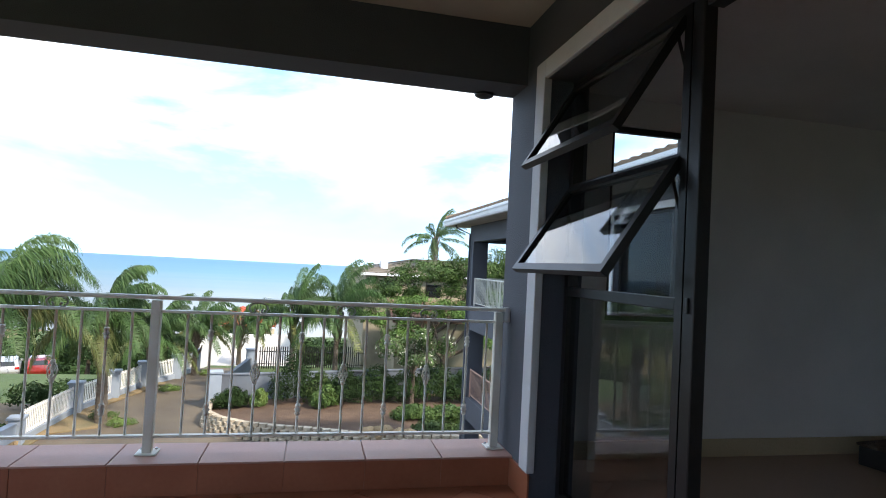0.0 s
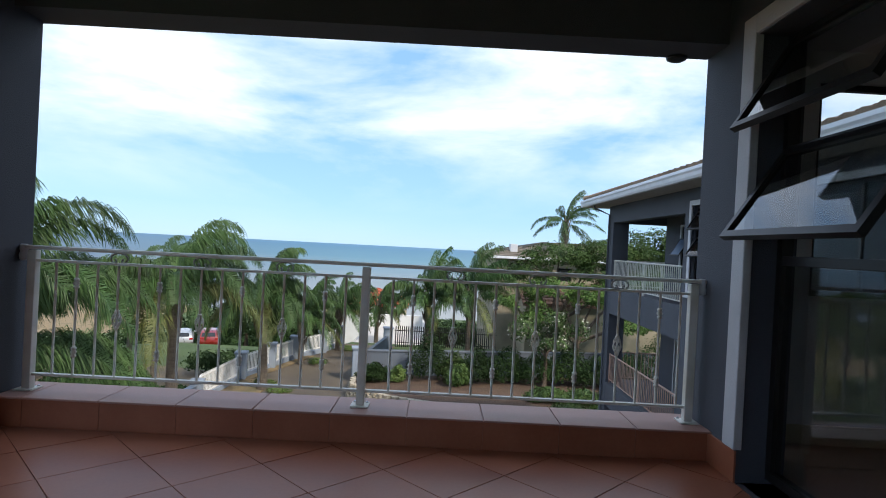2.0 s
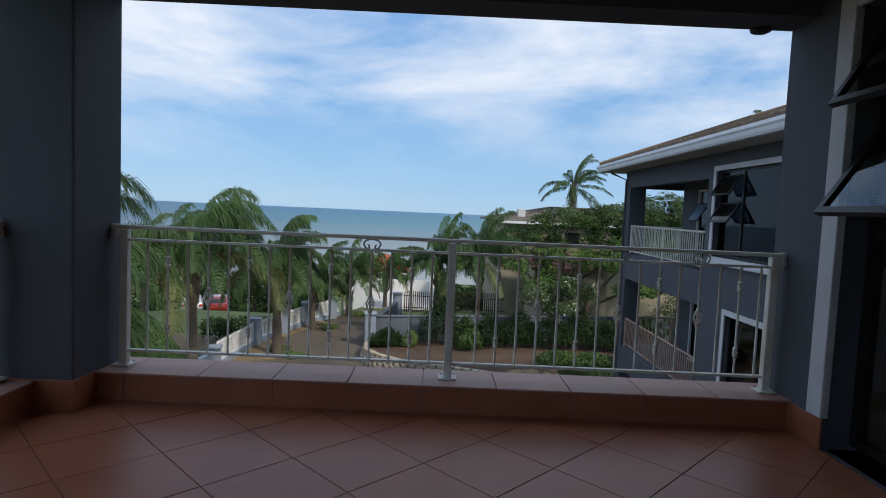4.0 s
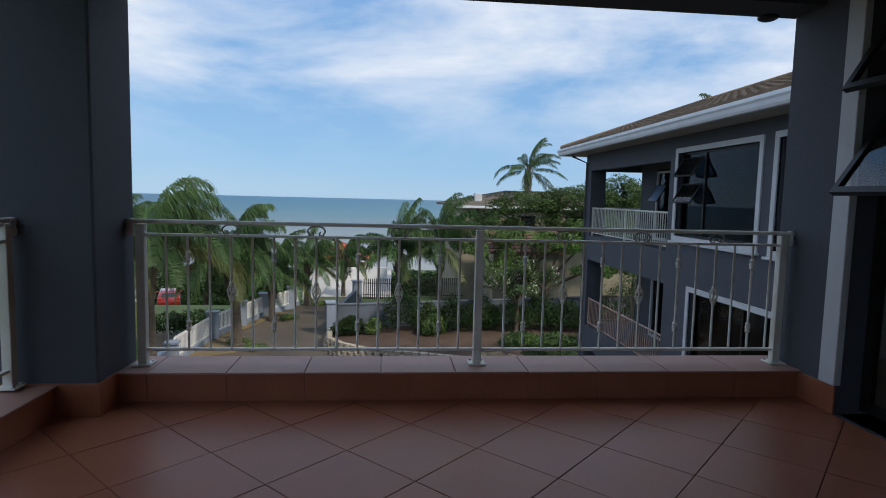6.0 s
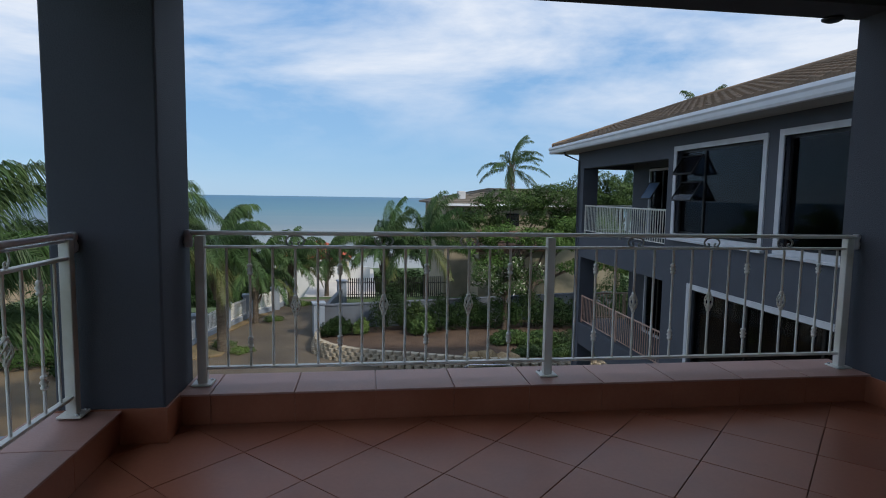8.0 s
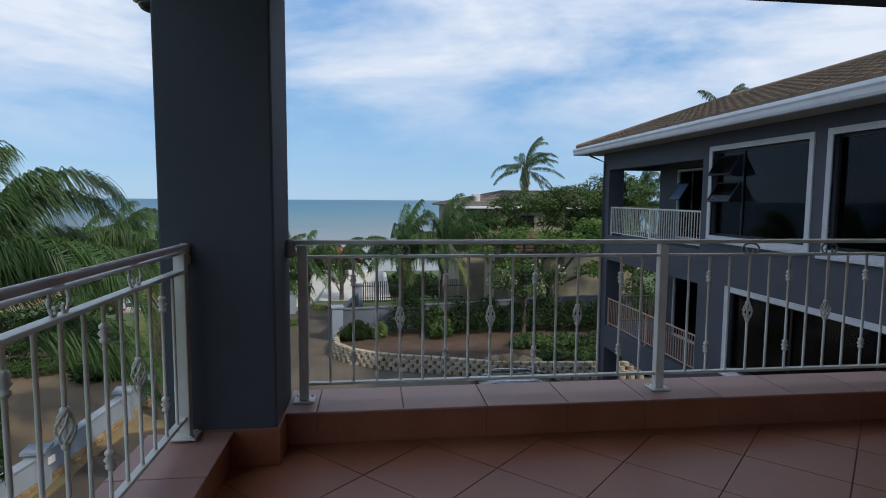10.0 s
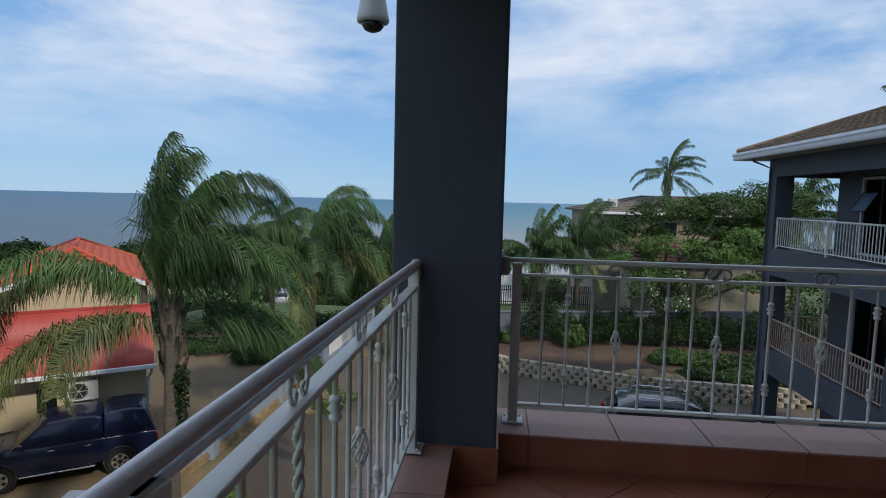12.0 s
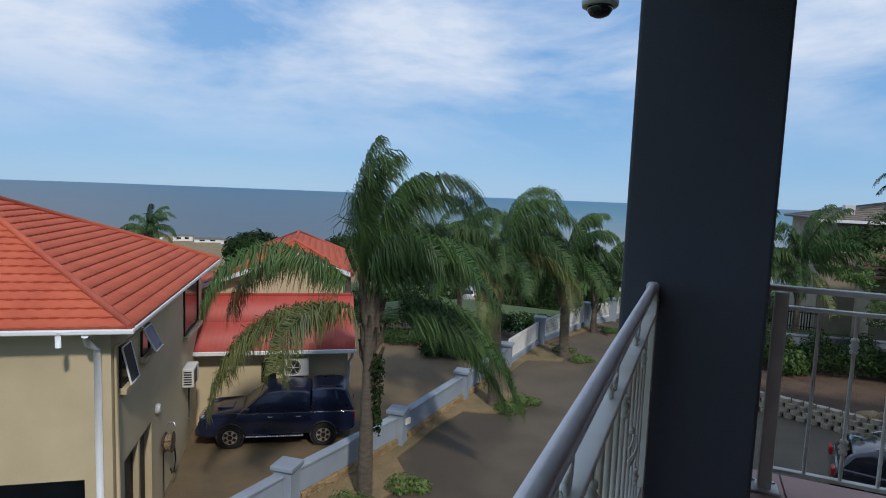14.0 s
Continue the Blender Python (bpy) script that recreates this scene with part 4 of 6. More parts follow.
def build_houses():
    # two-storey house: the corner of its eaves is the origin, one wall runs along y, the other along -x
    h = thing("house", "two-storey cream plastered house with a red tiled hip roof", "house", (-12.6, 7.9, LOT, 37))
    ez = 5.6
    part("wall", wall_cells(bmesh.new(), "x", -0.75, -0.5, 0.5, 10.0, 0, ez, [(1.2, 3.3, 0.0, 2.5)]), M["cream"], h)
    part("wall", wall_cells(bmesh.new(), "y", 0.5, 0.75, -10.5, -0.75, 0, ez, [(-9.5, -1.0, 0.0, 2.5)]), M["cream"], h)
    part("wall", box(-10.5, -0.75, 9.75, 10.0, 0, ez), M["cream"], h)
    # garage inside coloured dark in place of its shade
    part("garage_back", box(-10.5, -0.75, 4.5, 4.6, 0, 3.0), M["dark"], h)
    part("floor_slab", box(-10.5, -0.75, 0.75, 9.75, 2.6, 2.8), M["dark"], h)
    part("garage_door", box(-0.70, -0.66, 1.2, 3.3, 0.0, 2.5), M["bark"], h)
    hip_roof(h, -11.0, 0.0, 0.0, 10.5, ez, 0.44, M["redroof"], 0.30, 0.40, "bright red concrete roof tiles")
    part("gutter", box(-11, 0.06, -0.07, 0.02, ez - 0.10, ez - 0.01, 0.02), M["gutter"], h)
    part("gutter", box(0.0, 0.05, 0.02, 10.5, ez - 0.09, ez - 0.01, 0.015), M["gutter"], h)
    part("soffit", box(-11, 0.0, 0.02, 0.5, ez - 0.12, ez - 0.09), M["gutter"], h)
    part("soffit", box(-0.5, 0.0, 0.5, 10.5, ez - 0.12, ez - 0.09), M["gutter"], h)
    part("downpipe", tube(bmesh.new(), [(-0.75, -0.02, ez - 0.12), (-0.75, 0.1, ez - 0.3), (-0.72, 0.46, ez - 0.5), (-0.72, 0.46, 0.2)], 0.068, 8), M["gutter"], h)
    part("downpipe", tube(bmesh.new(), [(0.02, 0.62, ez - 0.12), (-0.1, 0.62, ez - 0.3), (-0.44, 0.62, ez - 0.5), (-0.44, 0.62, 0.2)], 0.04, 8), M["cream"], h, "cream painted downpipe")
    part("spout", tube(bmesh.new(), [(-1.15, -0.10, ez - 0.06), (-1.15, -0.13, ez - 0.1), (-1.15, -0.13, ez - 0.3)], 0.05, 8), M["gutter"], h)
    # round white vent on the side wall
    part("vent", tube(bmesh.new(), [(-0.5, 3.78, 2.63), (-0.44, 3.78, 2.63), (-0.40, 3.78, 2.63)], [0.13, 0.13, 0.09], 14), M["plastic"], h, "small round white wall vent")
    part("door_post", box(-0.62, -0.5, 2.2, 2.32, 0, 2.5), M["cream"], h)
    window_unit(h, "x", -0.5, 0.95, 1.6, 4.15, 5.0, 1, True, 12, "dark")
    window_unit(h, "x", -0.5, 2.45, 3.15, 4.35, 5.0, 1, True, 27)
    window_unit(h, "x", -0.5, 7.0, 9.2, 3.65, 5.3, 1)
    # single-storey house with a lean-to roof
    k = thing("house", "cream plastered house with a red roof and a lean-to", "house", (-13.8, 17.5, LOT, 36))
    part("wall", wall_cells(bmesh.new(), "y", 0.5, 0.7, -8.4, -0.25, 0, 2.9, [(-3.2, -2.7, 1.5, 2.2)]), M["cream"], k)
    part("wall", box(-0.5, -0.25, 0.7, 9.5, 0, 2.6), M["cream"], k)
    part("gable_wall", prism(bmesh.new(), [(-6.2, 2.5), (-0.4, 2.5), (-0.4, 5.02), (-2.14, 5.66), (-6.2, 4.2)], 2.3, 2.5, "y"), M["cream"], k)
    part("wall", box(-0.6, -0.4, 2.5, 11.0, 2.5, 4.9), M["cream"], k)
    hip_roof(k, -4.6, 0.0, 2.35, 11.5, 5.0, 0.47, M["redroof"], 0.30, 0.40)
    lean_to = part("lean_to_roof", prism(bmesh.new(), [(0.03, 2.67), (2.28, 4.16), (2.28, 4.23), (0.03, 2.74)], -8.58, -0.02, "x"), M["crimson"], k, "crimson painted corrugated lean-to roof")
    bm = bmesh.new()
    tiled_slope(bm, (-8.6, 0, 2.75), (0, 0, 2.75), (0, 2.28, 4.25), (-8.6, 2.28, 4.25), 0.18, 1.42, 0.005)
    part("tile_layer", bm, M["crimson"], lean_to)
    part("flashing", box(-8.58, -0.02, 2.22, 2.30, 4.22, 4.32, 0.01), M["crimson"], lean_to)
    part("gutter", box(-8.6, 0.02, -0.08, 0.0, 2.62, 2.75, 0.015), M["gutter"], k)
    part("soffit", box(-8.5, -0.02, 0.0, 0.5, 2.60, 2.63), M["gutter"], k)
    part("downpipe", tube(bmesh.new(), [(-0.12, 0.0, 2.62), (-0.12, 0.1, 2.45), (-0.2, 0.44, 2.2), (-0.2, 0.44, 0.1)], 0.05, 8), M["gutter"], k)
    # gable roof, its ridge running back from the lean-to
    ridge, rt, rz, lz = -2.14, -0.15, 5.86, 4.29
    for pts, slab in ((((-6.5, 5.8, lz), (-6.5, 1.9, lz), (ridge, 1.9, rz), (ridge, 5.8, rz)), ((-6.5, lz), (ridge, rz))), (((rt, 1.9, 5.14), (rt, 5.8, 5.14), (ridge, 5.8, rz), (ridge, 1.9, rz)), ((ridge, rz), (rt, 5.14)))):
        (xa, za), (xb, zb) = slab
        r = part("roof", prism(bmesh.new(), [(xa, za - 0.07), (xb, zb - 0.07), (xb, zb - 0.004), (xa, za - 0.004)], 1.92, 5.8, "y"), M["redroof"], k, "red tiled gable roof")
        bm = bmesh.new()
        tiled_slope(bm, *pts, 0.30, 0.40)
        part("tile_layer", bm, M["redroof"], r)
        part("bargeboard", prism(bmesh.new(), [(xa, za - 0.13), (xb, zb - 0.13), (xb, zb + 0.03), (xa, za + 0.03)], 1.86, 1.915, "y"), M["gutter"], k)
    window_unit(k, "y", 0.5, -3.2, -2.7, 1.5, 2.2, -1, False)
    # outdoor unit of an air conditioner
    for at, turn in (((-2.02, 0.34, 1.78), 0), ):
        ac = thing("air_conditioner", "white outdoor air-conditioning unit fixed to the house wall", "air conditioner")
        ac.matrix_basis = k.matrix_basis @ pose(*at)
        part("casing", box(-0.42, 0.42, -0.16, 0.15, 0, 0.62, 0.02), M["plastic"], ac)
        part("fan_guard", tube(bmesh.new(), [(-0.1 + 0.24 * math.cos(u), -0.165, 0.31 + 0.24 * math.sin(u)) for u in [i * math.tau / 24 for i in range(25)]], 0.012, 5, False), M["black"], ac)
        bm = tube(bmesh.new(), [(-0.1, -0.150, 0.31), (-0.1, -0.166, 0.31)], 0.22, 20)
        part("fan_opening", bm, M["black"], ac)
        for i in range(6):
            a = i * math.tau / 6
            part("guard_bar", tube(bmesh.new(), [(-0.1, -0.172, 0.31), (-0.1 + 0.23 * math.cos(a), -0.172, 0.31 + 0.23 * math.sin(a))], 0.008, 5), M["plastic"], ac)
        part("bracket", box(-0.3, -0.26, -0.16, 0.15, -0.04, 0.0), M["plastic"], ac)
        part("bracket", box(0.26, 0.3, -0.16, 0.15, -0.04, 0.0), M["plastic"], ac)
    ac = thing("air_conditioner", "small white air-conditioning unit high on a plastered wall", "air conditioner")
    ac.matrix_basis = h.matrix_basis @ pose(-0.32, 7.1, 2.15)
    part("casing", box(-0.17, 0.16, -0.4, 0.4, 0, 0.58, 0.02), M["plastic"], ac)
    part("grille", box(0.155, 0.168, -0.3, 0.1, 0.08, 0.5), M["black"], ac)
    for i in range(6):
        part("louvre", box(-0.12, 0.1, -0.412, -0.402, 0.08 + 0.075 * i, 0.12 + 0.075 * i), M["black"], ac)
    part("pipe", tube(bmesh.new(), [(-0.1, 0.3, 0.02), (-0.12, 0.32, -0.5), (-0.12, 0.32, -1.2)], 0.025, 6), M["black"], ac)
    reel = thing("hose_reel", "garden hose wound on a reel fixed to the wall", "hose reel")
    reel.matrix_basis = h.matrix_basis @ pose(-0.42, 4.35, 1.5)
    part("drum", tube(bmesh.new(), [(-0.08, 0, 0), (0.16, 0, 0)], 0.12, 14), M["bark"], reel)
    for x in (-0.02, 0.17):
        part("flange", tube(bmesh.new(), [(x, 0, 0), (x + 0.015, 0, 0)], 0.27, 20), M["bark"], reel)
    for i in range(5):
        part("coil", tube(bmesh.new(), [(0.015 + 0.032 * i, (0.17 + 0.03 * (i % 2)) * math.cos(u), (0.17 + 0.03 * (i % 2)) * math.sin(u)) for u in [k * math.tau / 20 for k in range(21)]], 0.022, 6, False), M["straw"], reel)
    part("hose", tube(bmesh.new(), [(0.1, 0.2, -0.1), (0.12, 0.42, -0.3), (0.12, 0.55, -0.7), (0.12, 0.35, -0.98), (0.12, 0.1, -0.9), (0.12, -0.05, -0.7)], 0.022, 7), M["black"], reel)
    part("supply_pipe", tube(bmesh.new(), [(-0.05, -0.05, -0.2), (-0.05, -0.05, -1.5)], 0.018, 6), M["black"], reel)
    part("tap", tube(bmesh.new(), [(-0.05, 0.45, 0.35), (0.1, 0.45, 0.35), (0.14, 0.45, 0.25)], 0.025, 7), M["chrome"], reel)


build_houses()


# ---- vehicles ----
def wheel(v, x, y, r, w, side):
    t = part("wheel", tube(bmesh.new(), [(x, y - w / 2, r), (x, y - w / 2 + 0.02, r), (x, y + w / 2 - 0.02, r), (x, y + w / 2, r)], [r * 0.93, r, r, r * 0.93], 24), M["rubber"], v)
    o = y + side * (w / 2 - 0.005)
    part("rim", tube(bmesh.new(), [(x, o - side * 0.03, r), (x, o + side * 0.008, r)], [r * 0.66, r * 0.62], 18), M["chrome"], t)
    part("hub", tube(bmesh.new(), [(x, o, r), (x, o + side * 0.02, r)], r * 0.2, 10), M["black"], t)
    for i in range(6):
        a = i * math.tau / 6
        # black plate stands in for the shade between two spokes
        part("rim_gap_shade", box(-0.045, 0.045, -0.006, 0.006, r * 0.28, r * 0.55), M["black"], t).matrix_basis = pose(x, o + side * 0.006, r, 0, math.degrees(a), 0)


def loft(bm, rings):
    """Skin a stack of closed rings with equal counts, closed at both ends."""
    rs = [[bm.verts.new(p) for p in ring] for ring in rings]
    n = len(rs[0])
    for q, w in zip(rs, rs[1:]):
        for k in range(n):
            bm.faces.new((q[k], q[(k + 1) % n], w[(k + 1) % n], w[k]))
    bm.faces.new(rs[0][::-1])
    bm.faces.new(rs[-1])
    bmesh.ops.recalc_face_normals(bm, faces=bm.faces[:])
    return bm


def body_shell(side, half, tuck, bevel=0.05):
    """A car body from a side outline of (x, z), drawn in a little at its two flanks towards the top."""
    z0, z1 = min(p[1] for p in side), max(p[1] for p in side)
    def ring(y):
        return [(x, y * (1 - tuck * ((z - z0) / (z1 - z0)) ** 2), z) for x, z in side]
    bm = loft(bmesh.new(), [ring(-half), ring(half)])
    bmesh.ops.bevel(bm, geom=bm.edges[:], offset=bevel, segments=3, affect="EDGES", profile=0.5)
    for f in bm.faces:
        f.smooth = True
    return bm


def arches(v, xs, r, half):
    for x in xs:
        for s in (-1, 1):
            part("wheel_arch", tube(bmesh.new(), [(x + (r + 0.05) * math.cos(a), s * (half - 0.005), r + (r + 0.05) * math.sin(a)) for a in [math.pi * i / 12 for i in range(13)]], 0.035, 6), M["black"], v)
            # flush dark disc stands in for the shaded wheel well
            part("arch_gap_shade", tube(bmesh.new(), [(x, s * (half - 0.12), r + 0.02), (x, s * (half + 0.004), r + 0.02)], r + 0.06, 20), M["rubber"], v)


def build_pickup():
    v = thing("pickup", "dark navy double-cab pickup with a canopy, parked on brick paving", "pickup truck", (-15.42, 15.52, LOT + 0.02, 214))
    half = 0.86
    part("body", body_shell([(2.36, 0.46), (2.44, 0.66), (2.42, 0.86), (2.30, 0.98), (1.95, 1.05), (1.25, 1.12), (-2.35, 1.14), (-2.42, 1.0), (-2.42, 0.58), (-2.2, 0.44), (2.2, 0.38)], half, 0.05), M["navy"], v)
    part("cab", body_shell([(1.22, 1.08), (0.52, 1.66), (0.28, 1.74), (-0.2, 1.78), (-0.85, 1.76), (-1.0, 1.70), (-1.0, 1.08)], half - 0.04, 0.15), M["navy"], v)
    part("canopy", body_shell([(-1.03, 1.10), (-1.03, 1.78), (-1.2, 1.84), (-1.7, 1.85), (-2.1, 1.80), (-2.38, 1.12)], half - 0.03, 0.12), M["navy"], v)
    for s in (-1, 1):
        y = s * (half - 0.075)
        for poly, name in ((((0.95, 1.16), (0.45, 1.58), (0.12, 1.60), (0.12, 1.15)), "front_side_window"), (((0.04, 1.15), (0.04, 1.60), (-0.75, 1.60), (-0.88, 1.15)), "rear_side_window"), (((-1.15, 1.22), (-1.15, 1.62), (-2.0, 1.62), (-2.2, 1.22)), "canopy_window")):
            w = part(name, prism(bmesh.new(), [(p, q) for p, q in poly], -0.012, 0.012, "y"), M["carglass"], v)
            w.matrix_basis = pose(0, s * (half - 0.085), 1.15, s * 6.5, 0, 0) @ pose(0, 0, -1.15)
        part("mirror", box(0.86, 1.0, y + s * 0.05 - 0.1, y + s * 0.05 + 0.1, 1.12, 1.28, 0.03), M["navy"], v)
        part("side_step", box(-0.8, 1.0, s * (half - 0.02) - 0.06, s * (half - 0.02) + 0.06, 0.34, 0.39, 0.02), M["chrome"], v)
        for x in (0.16, -0.72):
            part("door_handle", box(x, x + 0.16, s * half - 0.012, s * half + 0.014, 0.98, 1.01, 0.005), M["chrome"], v)
        part("headlight", box(2.1, 2.36, s * 0.62 - 0.16, s * 0.62 + 0.16, 0.82, 0.98, 0.03), M["lamp"], v)
        part("roof_rail", tube(bmesh.new(), [(-1.15, s * 0.52, 1.80), (-1.25, s * 0.52, 1.865), (-1.95, s * 0.52, 1.855), (-2.05, s * 0.52, 1.77)], 0.018, 6), M["black"], v)
        part("fender", tube(bmesh.new(), [(2.36, s * (half - 0.10), 0.93), (2.05, s * (half - 0.09), 1.02), (1.3, s * (half - 0.07), 1.08)], [0.05, 0.07, 0.05], 8), M["navy"], v)
        part("tail_light", box(-2.42, -2.33, s * 0.76 - 0.06, s * 0.76 + 0.06, 0.8, 1.08, 0.01), M["redlamp"], v)
        for x in (1.45, -1.42):
            wheel(v, x, s * (half - 0.09), 0.37, 0.24, s)
    arches(v, (1.45, -1.42), 0.37, half)
    part("windscreen", prism(bmesh.new(), [(-0.62, 0), (0.62, 0), (0.52, 0.78), (-0.52, 0.78)], -0.01, 0.012), M["carglass"], v).matrix_basis = pose(1.19, 0, 1.10, 0, 0, 90) @ pose(0, 0, 0, 40, 0, 0)
    part("front_bumper", box(2.28, 2.5, -0.84, 0.84, 0.42, 0.68, 0.05), M["black"], v)
    part("grille", box(2.38, 2.47, -0.42, 0.42, 0.72, 0.92, 0.02), M["chrome"], v)
    for z in (0.77, 0.82, 0.87):
        part("grille_slot", box(2.465, 2.476, -0.38, 0.38, z - 0.012, z + 0.012), M["black"], v)
    part("bumper_trim", box(2.46, 2.52, -0.7, 0.7, 0.44, 0.52, 0.02), M["chrome"], v)
    part("scoop", box(1.45, 1.95, -0.28, 0.28, 1.07, 1.13, 0.03), M["navy"], v)


build_pickup()


def build_hatchback(name, label, at, paint):
    v = thing(name, label, "car", at)
    half = 0.86
    part("body", body_shell([(2.1, 0.42), (2.14, 0.68), (1.95, 0.82), (1.0, 0.95), (-2.05, 1.0), (-2.14, 0.6), (-2.05, 0.36), (1.9, 0.30)], half, 0.04), paint, v)
    part("cabin", body_shell([(1.05, 0.92), (0.25, 1.42), (-0.2, 1.5), (-1.3, 1.46), (-1.75, 1.30), (-2.05, 0.95)], half - 0.04, 0.24, 0.07), paint, v)
    for s in (-1, 1):
        for poly, nm in ((((0.85, 0.98), (0.22, 1.36), (-0.28, 1.41), (-0.28, 0.98)), "front_side_window"), (((-0.36, 0.98), (-0.36, 1.41), (-1.1, 1.38), (-1.55, 1.02)), "rear_side_window")):
            part(nm, prism(bmesh.new(), list(poly), -0.012, 0.012, "y"), M["carglass"], v).matrix_basis = pose(0, s * (half - 0.075), 0.98, s * 13, 0, 0) @ pose(0, 0, -0.98)
        part("roof_rail", tube(bmesh.new(), [(0.1, s * 0.56, 1.46), (0.0, s * 0.56, 1.53), (-1.2, s * 0.56, 1.52), (-1.35, s * 0.56, 1.44)], 0.018, 6), M["chrome"], v)
        part("mirror", box(0.62, 0.78, s * 0.9 - 0.09, s * 0.9 + 0.09, 0.98, 1.12, 0.03), paint, v)
        part("tail_light", box(-2.13, -1.98, s * 0.68 - 0.14, s * 0.68 + 0.14, 0.78, 0.96, 0.03), M["redlamp"], v)
        part("headlight", box(1.9, 2.1, s * 0.62 - 0.16, s * 0.62 + 0.16, 0.66, 0.8, 0.03), M["lamp"], v)
        for x in (1.3, -1.3):
            wheel(v, x, s * (half - 0.08), 0.31, 0.2, s)
    arches(v, (1.3, -1.3), 0.31, half)
    part("rear_window", prism(bmesh.new(), [(-0.55, 0), (0.55, 0), (0.48, 0.36), (-0.48, 0.36)], -0.01, 0.015), M["carglass"], v).matrix_basis = pose(-1.99, 0, 1.02, 0, 0, -90) @ pose(0, 0, 0, 58, 0, 0)
    part("windscreen", prism(bmesh.new(), [(-0.6, 0), (0.6, 0), (0.5, 0.78), (-0.5, 0.78)], -0.01, 0.015), M["carglass"], v).matrix_basis = pose(1.0, 0, 0.97, 0, 0, 90) @ pose(0, 0, 0, 33, 0, 0)
    return v


build_hatchback("hatchback", "black hatchback with chrome roof rails parked on the driveway", (2.75, 17.8, GROUND + 0.02, -8), M["blackcar"]).scale = (1.12, 1.1, 1.2)
build_hatchback("hatchback", "small red car parked far down the street", (-19.8, 49.5, min(LOT, ground_z(-19.8, 49.5)) + 0.02, 109), surf("red_car_paint", (0.20, 0.012, 0.01), (0.24, 0.018, 0.014), 3, 0.3, 0.0, coat=1.0))
build_hatchback("hatchback", "small silver car parked far down the street", (-22.5, 50.5, min(LOT, ground_z(-22.5, 50.5)) + 0.02, 112), surf("silver_car_paint", (0.4, 0.41, 0.42), (0.5, 0.51, 0.52), 3, 0.3, 0.0, metal=0.5))


# ---- palms and trees ----
LEE = math.radians(31)   # the way the wind blows, as a turn from +x


def frond(base, az, lift, length, droop, wind, rng, leaflets, width=0.030, leaf=0.55):
    """One feather leaf: a curved midrib with two rows of hanging leaflets, bent by a wind vector. Returns vertices and faces."""
    vs, fs = [], []
    d = Vector((math.cos(az) * math.cos(lift), math.sin(az) * math.cos(lift), math.sin(lift)))
    p = Vector(base)
    n = 16
    pts = [p.copy()]
    for i in range(n):
        u = i / n
        d = (d + Vector((0, 0, -droop / n * (0.5 + 1.6 * u))) + Vector(wind) * (1.0 / n) * (0.4 + u)).normalized()
        p = p + d * (length / n)
        pts.append(p.copy())
    # midrib, thick at the petiole
    for i in range(n):
        r = 0.034 * (1 - 0.9 * i / n)
        a = (pts[i + 1] - pts[i]).cross(Vector((0, 0, 1))).normalized() * r
        k = len(vs)
        r2 = a * 0.9
        vs += [pts[i] - a, pts[i] + a, pts[i + 1] + r2, pts[i + 1] - r2, pts[i] + Vector((0, 0, -r * 1.2))]
        fs += [(k, k + 1, k + 2, k + 3), (k + 1, k, k + 4)]
    gust = Vector((math.cos(LEE), math.sin(LEE), 0)) * 0.28
    clump = rng.uniform(0, 6)
    for j in range(leaflets):
        u = 0.16 + 0.84 * (j + rng.random() * 0.8) / leaflets
        f = min(u * n, n - 0.001)
        i = int(f)
        q = pts[i].lerp(pts[i + 1], f - i)
        t = (pts[i + 1] - pts[i]).normalized()
        side = t.cross(Vector((0, 0, 1))).normalized()
        ll = leaf * (0.45 + 0.75 * math.sin(math.pi * min(1, 0.12 + u * 0.80))) * rng.uniform(0.7, 1.15)
        sway = math.sin(u * 23 + clump) * 0.22
        for s in (-1, 1):
            out = (side * s * rng.uniform(0.45, 1.0) + t * rng.uniform(0.3, 0.8) + Vector((0, 0, rng.uniform(-0.05, 0.6)))).normalized()
            hang = (out * rng.uniform(0.3, 0.6) + t * (0.25 + sway) + Vector((0, 0, -rng.uniform(0.7, 1.5))) + gust * rng.uniform(0.3, 1.2)).normalized()
            fall = (hang * 0.8 + Vector((rng.uniform(-0.25, 0.25), rng.uniform(-0.25, 0.25), -0.7)) + gust * 0.3).normalized()
            m1 = q + out * ll * rng.uniform(0.24, 0.36)
            m2 = m1 + hang * ll * 0.38
            e = m2 + fall * ll * rng.uniform(0.25, 0.42)
            w = (t * 0.85 + side * rng.uniform(-0.5, 0.5)).normalized() * width * 0.5
            k = len(vs)
            vs += [q - w * 0.5, q + w * 0.5, m1 + w, m1 - w, m2 + w * 0.8, m2 - w * 0.8, e]
            fs += [(k, k + 1, k + 2, k + 3), (k + 3, k + 2, k + 4, k + 5), (k + 5, k + 4, k + 6)]
    return vs, fs


